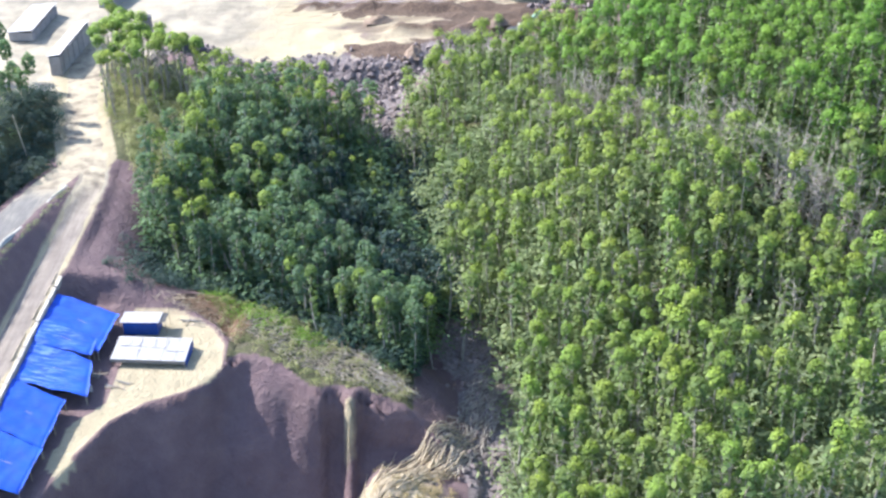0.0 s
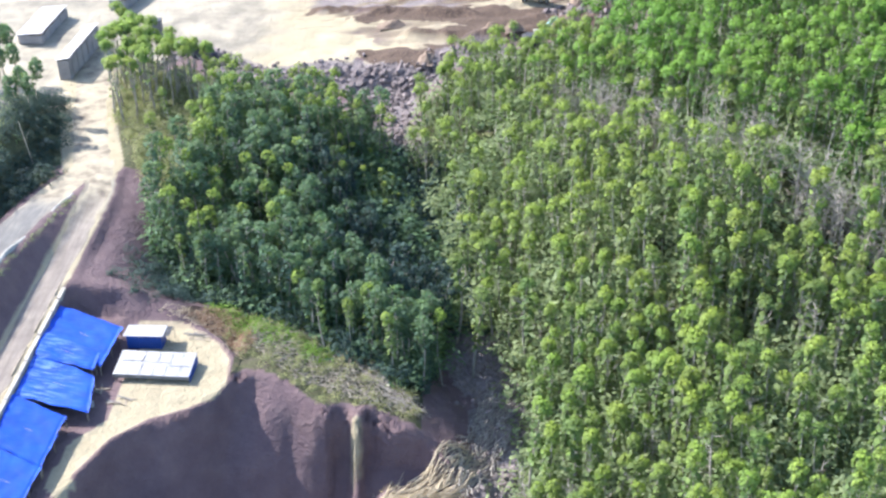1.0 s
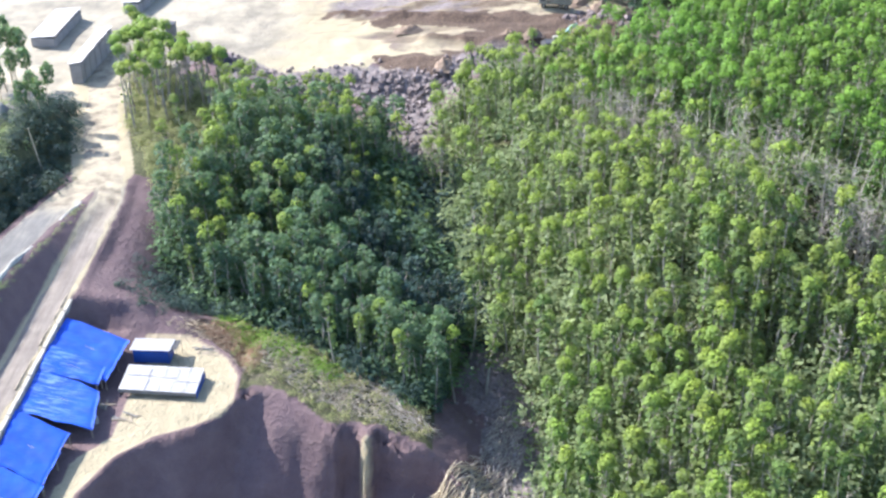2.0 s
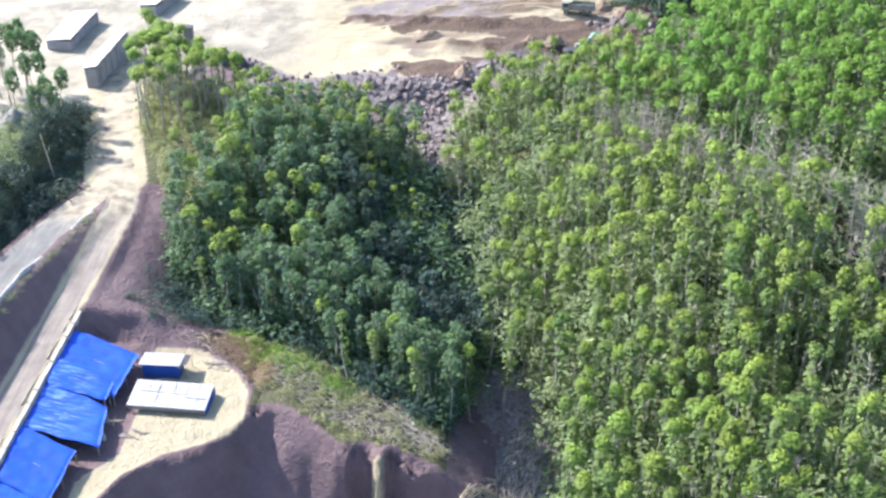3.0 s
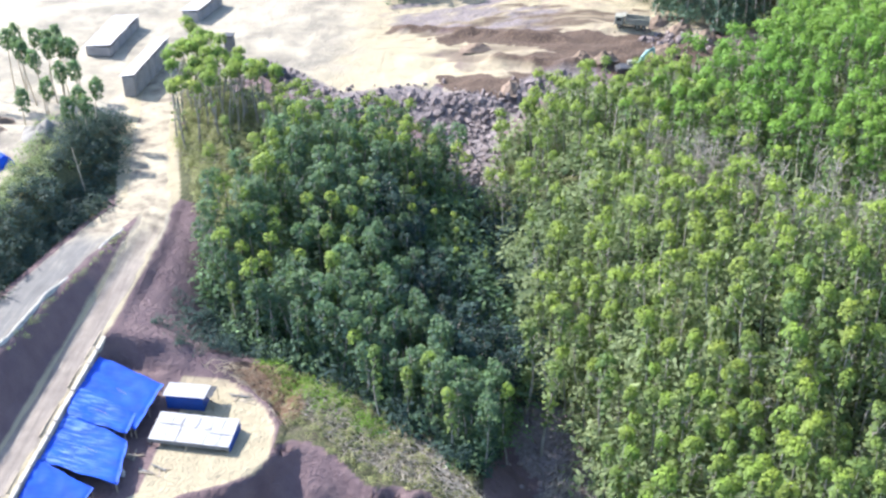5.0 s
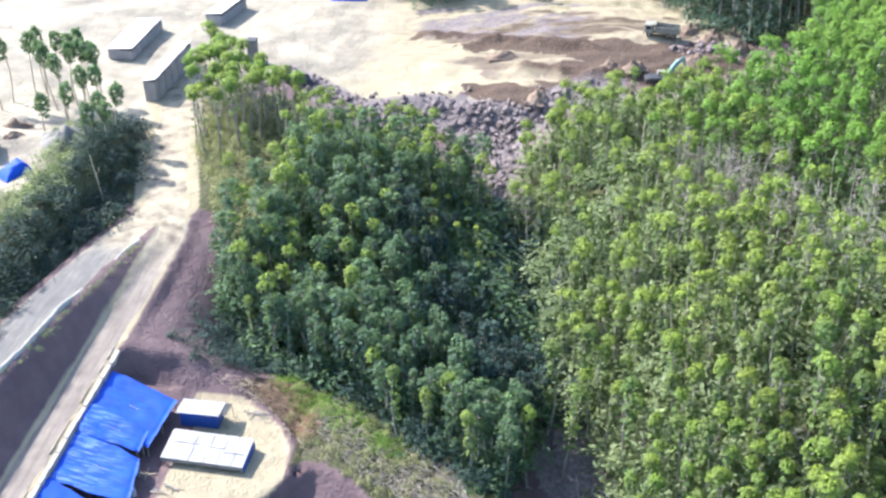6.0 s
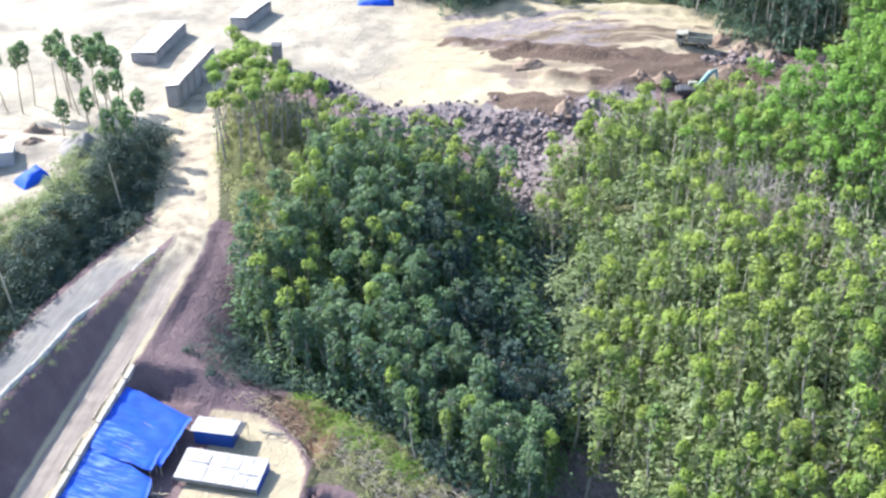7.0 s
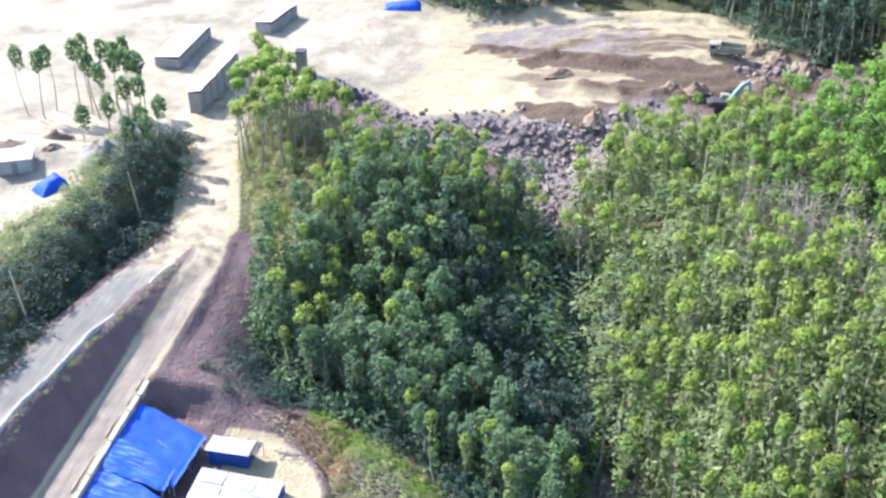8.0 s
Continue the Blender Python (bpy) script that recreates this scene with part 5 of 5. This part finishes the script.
brushwood("brushwood", p, rng.uniform(2.0, 6.5, len(p)), 0.75, 0.25, "long pale dead stems lying in the cutting", 33, 0.11, PALE_STEM)
p = np.column_stack([rng.uniform(15, 58, 260), np.zeros(260)])
p[:, 1] = stem_band(p[:, 0]) + rng.normal(0, 2.2, 260)
brushwood("brushwood", p, rng.uniform(2, 7, 260), -0.9, 0.5, "pale fallen stems in a gap of the plantation", 34, 0.1)
p = scatter(rng, [(-60, 186), (-52, 180), (-46, 178), (-46, 205), (-57, 206)], 1.2)
brushwood("brushwood", p, rng.uniform(1.5, 4, len(p)), 0.1, 0.4, "dry cut stems beside the road", 35, 0.06)

p = scatter(rng, [(-43, 138), (-37, 139), (-33, 137.5), (-28.3, 131.5), (-28.6, 127.5), (-31, 129.5), (-33, 133), (-39, 136.5)], 0.4)
brushwood("brushwood", p, rng.uniform(0.4, 1.6, len(p)), -0.6, 0.8, "pale cut sticks heaped on the pad's rim", 36, 0.035, PALE_STEM)

BROWN_TWIG = plain("rust_brown_twig", (0.17, 0.105, 0.070), (0.34, 0.225, 0.150), 1.4, 0.9)
p = scatter(rng, [(-37.5, 137.5), (-34, 141), (-30, 139), (-27.5, 133), (-28.5, 129), (-30.5, 131), (-34, 134.5)], 0.28)
brushwood("brushwood", p, rng.uniform(0.5, 1.8, len(p)), -0.4, 1.2, "rust-brown heap of dry cut branches beside the pad", 37, 0.05, BROWN_TWIG)
p = scatter(rng, [(-26, 138), (-19, 135.5), (-12, 128), (-7, 121.5), (-5, 123), (-10, 130), (-17, 138), (-25, 141)], 0.55)
brushwood("brushwood", p, rng.uniform(1.0, 3.6, len(p)), -0.7, 0.4, "grey dead stems lying along the wood's edge", 38, 0.06)
p = scatter(rng, [(-1, 112), (3, 113), (8, 124), (8.5, 134), (5, 136), (2, 124)], 0.6)
brushwood("brushwood", p, rng.uniform(1.2, 4.2, len(p)), 1.1, 0.35, "grey washed-down stems along the gully", 39, 0.07)

# bare leaning stems by the upper road
root = thing("bare_trunk", -71.7, 141.2, height(-71.7, 141.2), "bare pale leaning tree trunk beside the road", "trunk")
part("stem", rod_bm((0, 0, -0.2), (-1.6, 1.0, 7.6), 0.2, 0.09, 8), PALE_STEM, root)
part("branch", rod_bm((-1.0, 0.62, 4.8), (-0.1, 1.2, 6.0), 0.06, 0.02, 6), BARK, root)
root = thing("bare_trunk", -69.2, 170.6, height(-69.2, 170.6), "slim bleached bare trunk standing in the thicket", "trunk")
part("stem", rod_bm((0, 0, -0.2), (-1.3, 0.6, 8.6), 0.16, 0.07, 8), PALE_STEM, root)
part("branch", rod_bm((-0.8, 0.37, 5.2), (-0.2, 0.9, 6.6), 0.05, 0.02, 6), PALE_STEM, root)


# ---- spoil plateau: long sheds, machines, block ----
def long_shed(x, y, length, wide, tall, turn, label):
    root = thing("long_shed", x, y, height(x, y) - 0.05, label, "shed", turn=turn, group="long sheds on the dusty yard")
    for s in (-1, 1):
        part("wall", box_bm(s * wide / 2 - 0.08, s * wide / 2 + 0.08, -length / 2, length / 2, 0, tall, 0.02), PALE_WALL, root, "grey side wall")
        part("end_wall", box_bm(-wide / 2 + 0.08, wide / 2 - 0.08, s * length / 2 - 0.08, s * length / 2 + 0.08, 0, tall, 0.02), PALE_WALL, root)
    n = int(length / 3)
    for i in range(n):
        y0 = -length / 2 - 0.2 + i * (length + 0.4) / n
        bm = corrugated(0.02, (length + 0.4) / n - 0.04, -wide / 2 - 0.4, wide / 2 + 0.25, 0, 0.5)
        bmesh.ops.transform(bm, matrix=pose(0, y0, tall + 0.1 + 0.03 * (i % 2), 0, 0, 90) @ Matrix.Diagonal((1, -1, 1, 1)) @ pose(0, 0, 0), verts=bm.verts)
        part("roof_panel", bm, WHITE_SHEET, root)
    for i in range(n):
        y0 = -length / 2 + (i + 0.5) * length / n
        part("pilaster", box_bm(wide / 2 + 0.082, wide / 2 + 0.2, y0 - 0.12, y0 + 0.12, 0, tall - 0.1, 0.02), PALE_WALL, root)


long_shed(-76.0, 220.5, 18, 2.2, 4.0, -3, "long low shed with a dusty white roof")
long_shed(-88.6, 237, 16, 5.0, 1.9, -2, "long shed with a white sheet roof in dust")
long_shed(-74.6, 254, 11, 3.6, 2.3, -12, "far long shed with a white roof")
root = thing("concrete_block", -62.6, 231.5, height(-62.6, 231.5), "tall dark stained concrete block", "block")
part("body", box_bm(-0.9, 0.9, -0.9, 0.9, -0.1, 4.6, 0.08), GREY_WALL, root)
part("cap", box_bm(-1.0, 1.0, -1.0, 1.0, 4.602, 4.8, 0.04), DARK_STEEL, root)


def wheel(parent, x, y, z, r=0.5, w=0.35):
    t = part("wheel", rod_bm((x, y - w / 2, z), (x, y + w / 2, z), r, r, 16), RUBBER, parent)
    part("rim", rod_bm((x, y - w / 2 - 0.02, z), (x, y + w / 2 + 0.02, z), r * 0.55, r * 0.55, 12), GREY_STEEL, t)


def dump_truck(x, y, turn):
    root = thing("dump_truck", x, y, height(x, y), "dusty grey dump truck on the spoil plateau", "truck", turn=turn)
    part("chassis", box_bm(-3.3, 3.2, -0.55, 0.55, 0.65, 0.95, 0.04), DARK_STEEL, root)
    bm = box_bm(-3.5, 1.3, -1.2, 1.2, 1.0, 1.12, 0.03)
    for s in (-1, 1):
        box_bm(-3.5, 1.3, s * 1.2 - 0.06, s * 1.2 + 0.06, 1.1, 2.3, 0.02, bm)
        for k in range(5):
            box_bm(-3.3 + k * 1.05, -3.15 + k * 1.05, s * 1.3 - 0.05, s * 1.3 + 0.05, 1.05, 2.28, 0.0, bm)
    box_bm(1.2, 1.32, -1.2, 1.2, 1.1, 2.7, 0.02, bm)
    box_bm(1.3, 2.0, -1.1, 1.1, 2.6, 2.7, 0.02, bm)
    part("tipper_body", bm, GREY_STEEL, root, "dusty grey tipper body")
    part("tailgate", box_bm(-3.6, -3.5, -1.15, 1.15, 1.1, 2.2, 0.02), GREY_STEEL, root)
    bm = box_bm(1.6, 3.4, -1.15, 1.15, 0.75, 2.5, 0.12)
    cab = part("cab", bm, GREY_STEEL, root)
    part("windscreen", box_bm(3.39, 3.43, -0.95, 0.95, 1.6, 2.3, 0.01), GLASS_DARK, cab)
    for s in (-1, 1):
        part("side_window", box_bm(2.1, 3.0, s * 1.16 - 0.02, s * 1.16 + 0.02, 1.6, 2.25, 0.01), GLASS_DARK, cab)
        part("headlight", rod_bm((3.38, s * 0.85, 0.95), (3.45, s * 0.85, 0.95), 0.12, 0.12, 10), WHITE_SHEET, cab)
        for wx in (-2.5, -1.3, 2.4):
            wheel(root, wx, s * 0.95, 0.5)
    part("bumper", box_bm(3.42, 3.55, -1.15, 1.15, 0.5, 0.72, 0.03), DARK_STEEL, root)


def excavator(x, y, turn):
    z = height(x, y)
    root = thing("excavator", x, y, z, "excavator with a raised pale teal boom at the plateau's edge", "excavator", turn=turn)
    for s in (-1, 1):
        bm = box_bm(-1.6, 1.6, s * 1.1 - 0.3, s * 1.1 + 0.3, 0.05, 0.8, 0.25)
        tr = part("track", bm, RUBBER, root)
        for k in range(5):
            part("roller", rod_bm((-1.2 + 0.6 * k, s * 1.1 - 0.33, 0.4), (-1.2 + 0.6 * k, s * 1.1 + 0.33, 0.4), 0.2, 0.2, 10), DARK_STEEL, tr)
    part("slew_ring", rod_bm((0, 0, 0.75), (0, 0, 1.0), 0.8, 0.8, 18), DARK_STEEL, root)
    part("house", box_bm(-2.2, 0.9, -1.25, 1.25, 1.0, 2.2, 0.15), DARK_STEEL, root)
    part("counterweight", box_bm(-2.7, -2.22, -1.2, 1.2, 1.0, 2.1, 0.2), DARK_STEEL, root)
    cab = part("cab", box_bm(-0.4, 1.2, 0.35, 1.25, 1.02, 2.9, 0.12), GREY_STEEL, root)
    part("cab_window", box_bm(1.19, 1.23, 0.45, 1.15, 1.6, 2.75, 0.01), GLASS_DARK, cab)
    part("cab_window", box_bm(-0.2, 1.0, 1.24, 1.28, 1.7, 2.7, 0.01), GLASS_DARK, cab)
    def beam(a, b, w, h0, h1):
        a, b = Vector(a), Vector(b)
        bm = bmesh.new()
        bmesh.ops.create_cone(bm, cap_ends=True, segments=4, radius1=h0, radius2=h1, depth=(b - a).length,
                              matrix=Matrix.Translation((a + b) / 2) @ (b - a).to_track_quat("Z", "Y").to_matrix().to_4x4() @ Matrix.Diagonal((w, 1, 1, 1)) @ pose(0, 0, 0, 0, 0, 45))
        return bm
    part("boom", beam((0.8, 0, 1.6), (3.0, 0, 4.9), 0.8, 0.5, 0.55), TEAL, root)
    part("boom", beam((2.95, 0, 4.85), (4.0, 0, 5.6), 0.8, 0.5, 0.35), TEAL, root)
    part("stick", beam((4.0, 0, 5.7), (4.6, 0, 2.8), 0.7, 0.36, 0.25), TEAL, root)
    part("ram", rod_bm((1.3, 0, 1.5), (2.9, 0, 4.2), 0.09, 0.09, 8), DARK_STEEL, root)
    part("ram", rod_bm((3.0, 0, 5.3), (4.1, 0, 6.0), 0.08, 0.08, 8), DARK_STEEL, root)
    bm = box_bm(4.1, 5.2, -0.5, 0.5, 1.8, 2.75, 0.2)
    part("bucket", bm, DARK_STEEL, root)


dump_truck(17.0, 246.5, 172)
excavator(16.0, 224.8, 8)


def crumpled_tarp(x, y, wide, long, tall, turn, label, seed):
    """A blue sheet thrown over goods."""
    n = 16
    verts = []
    for i in range(n + 1):
        for j in range(n + 1):
            u, v = i / n * 2 - 1, j / n * 2 - 1
            e = max(abs(u), abs(v))
            z = tall * (1 - e ** 3) * (0.75 + 0.35 * u) + 0.12 * float(value_noise(u * 3 + seed, v * 3, 0.7, seed))
            verts.append((u * wide / 2, v * long / 2, max(z, 0.0) if e < 1 else -0.05))
    m = n + 1
    q = [(i * m + j, (i + 1) * m + j, (i + 1) * m + j + 1, i * m + j + 1) for i in range(n) for j in range(n)]
    ob = new("goods_cover", fast_mesh("goods_cover", np.array(verts), np.array(q), [TARP], np.zeros(len(verts)), shade=True))
    ob.matrix_basis = pose(x, y, height(x, y), 0, 0, turn)
    tagged(ob, label, "tarpaulin")




def yard_hut(x, y, turn, wide, deep, wall_mat, label):
    """A low hut with sheet walls and a white roof that falls to the back."""
    root = thing("yard_hut", x, y, height(x, y) - 0.05, label, "hut", turn=turn, group="huts in the yard")
    part("wall", box_bm(-wide / 2, wide / 2, -deep / 2, -deep / 2 + 0.07, 0, 2.3, 0.01), wall_mat, root, "front wall sheet")
    part("wall", box_bm(-wide / 2, wide / 2, deep / 2 - 0.07, deep / 2, 0, 1.9, 0.01), wall_mat, root)
    for s in (-1, 1):
        part("wall", box_bm(s * (wide / 2 - 0.035) - 0.035, s * (wide / 2 - 0.035) + 0.035, -deep / 2 + 0.07, deep / 2 - 0.07, 0, 1.95, 0.01), wall_mat, root)
        part("fascia", box_bm(s * (wide / 2 + 0.18) - 0.03, s * (wide / 2 + 0.18) + 0.03, -deep / 2 - 0.2, deep / 2 + 0.2, 2.0, 2.12, 0.01), TIMBER, root)
    roof = corrugated(-wide / 2 - 0.25, wide / 2 + 0.25, -deep / 2 - 0.3, deep / 2 + 0.3, 2.46, 2.02)
    part("roof", roof, WHITE_SHEET, root, "white ribbed sheet roof")
    door = part("door", box_bm(-0.45, 0.4, -deep / 2 - 0.04, -deep / 2 - 0.005, 0.05, 1.9, 0.008), GREY_WALL, root)
    part("door_handle", box_bm(0.28, 0.32, -deep / 2 - 0.09, -deep / 2 - 0.042, 0.9, 1.05, 0.004), DARK_STEEL, door)


crumpled_tarp(-82.6, 170.2, 4.6, 3.6, 2.3, 55, "crumpled blue tarpaulin draped over goods in the yard", 9)
yard_hut(-90.5, 175.0, 24, 5.0, 4.5, PALE_WALL, "pale hut with a white roof in the dusty yard")
crumpled_tarp(-50.5, 267.5, 8.0, 4.0, 1.6, 8, "blue tarpaulin over stores on the far plateau", 4)


# ---- heaps of soil in the yard and on the plateau ----
def earth_mound(x, y, wide, long, tall, turn, seed, label, mat=None):
    n = 18
    verts = []
    for i in range(n + 1):
        for j in range(n + 1):
            u, v = i / n * 2 - 1, j / n * 2 - 1
            e = math.hypot(u, v)
            lump = 1 + 0.35 * float(value_noise(u * 4 + seed, v * 4, 1.1, seed))
            verts.append((u * wide / 2, v * long / 2, tall * max(0.0, 1 - e) ** 0.8 * lump * (1 + 0.3 * float(value_noise(u * 11 + seed, v * 11, 1.0, seed + 7))) - 0.15 - 0.25 * max(0, e - 0.9)))
    m = n + 1
    q = [(i * m + j, (i + 1) * m + j, (i + 1) * m + j + 1, i * m + j + 1) for i in range(n) for j in range(n)]
    ob = new("earth_mound", fast_mesh("earth_mound", np.array(verts), np.array(q), [mat or HEAP_SOIL], shade=True))
    ob.matrix_basis = pose(x, y, height(x, y), 0, 0, turn)
    tagged(ob, label, "soil heap", "heaps of soil")


GREY_HEAP = plain("grey_crusher_sand", (0.13, 0.125, 0.115), (0.21, 0.20, 0.185), 0.6, 0.95, bump=0.06)
HEAP_SOIL = plain("loose_brown_soil", (0.11, 0.08, 0.065), (0.24, 0.18, 0.135), 0.6, 0.95, bump=0.1)
for k, (x, y, w, l, t, a) in enumerate(((-91, 188, 6, 3, 1.5, 35), (-95, 181, 5, 3, 1.0, 20), (-88, 181, 4, 2.5, 0.9, 60), (-13.5, 236, 7, 3, 1.3, 4), (23, 234, 7, 4, 1.5, 12))):
    earth_mound(x, y, w, l, t, a, 100 + k, "low heap of loose brown soil on the dusty ground")
for x, y, w, l, h, seed in ((22.5, 250.0, 5.5, 4.0, 1.7, 81), (27.0, 246.5, 7.5, 5.0, 2.1, 82), (31.5, 243.0, 6.5, 4.5, 1.8, 83), (-6.0, 218.0, 6.0, 3.5, 1.5, 84), (7.0, 229.5, 4.0, 3.0, 1.5, 85), (11.5, 228.0, 4.5, 3.0, 1.6, 86)):
    earth_mound(x, y, w, l, h, seed * 17 % 90, seed, "lumpy heap of turned brown soil and rock on the plateau")
earth_mound(-78.5, 181.0, 9.0, 8.0, 2.6, 15, 120, "smooth grey heap of sand behind the roadside thicket", GREY_HEAP)
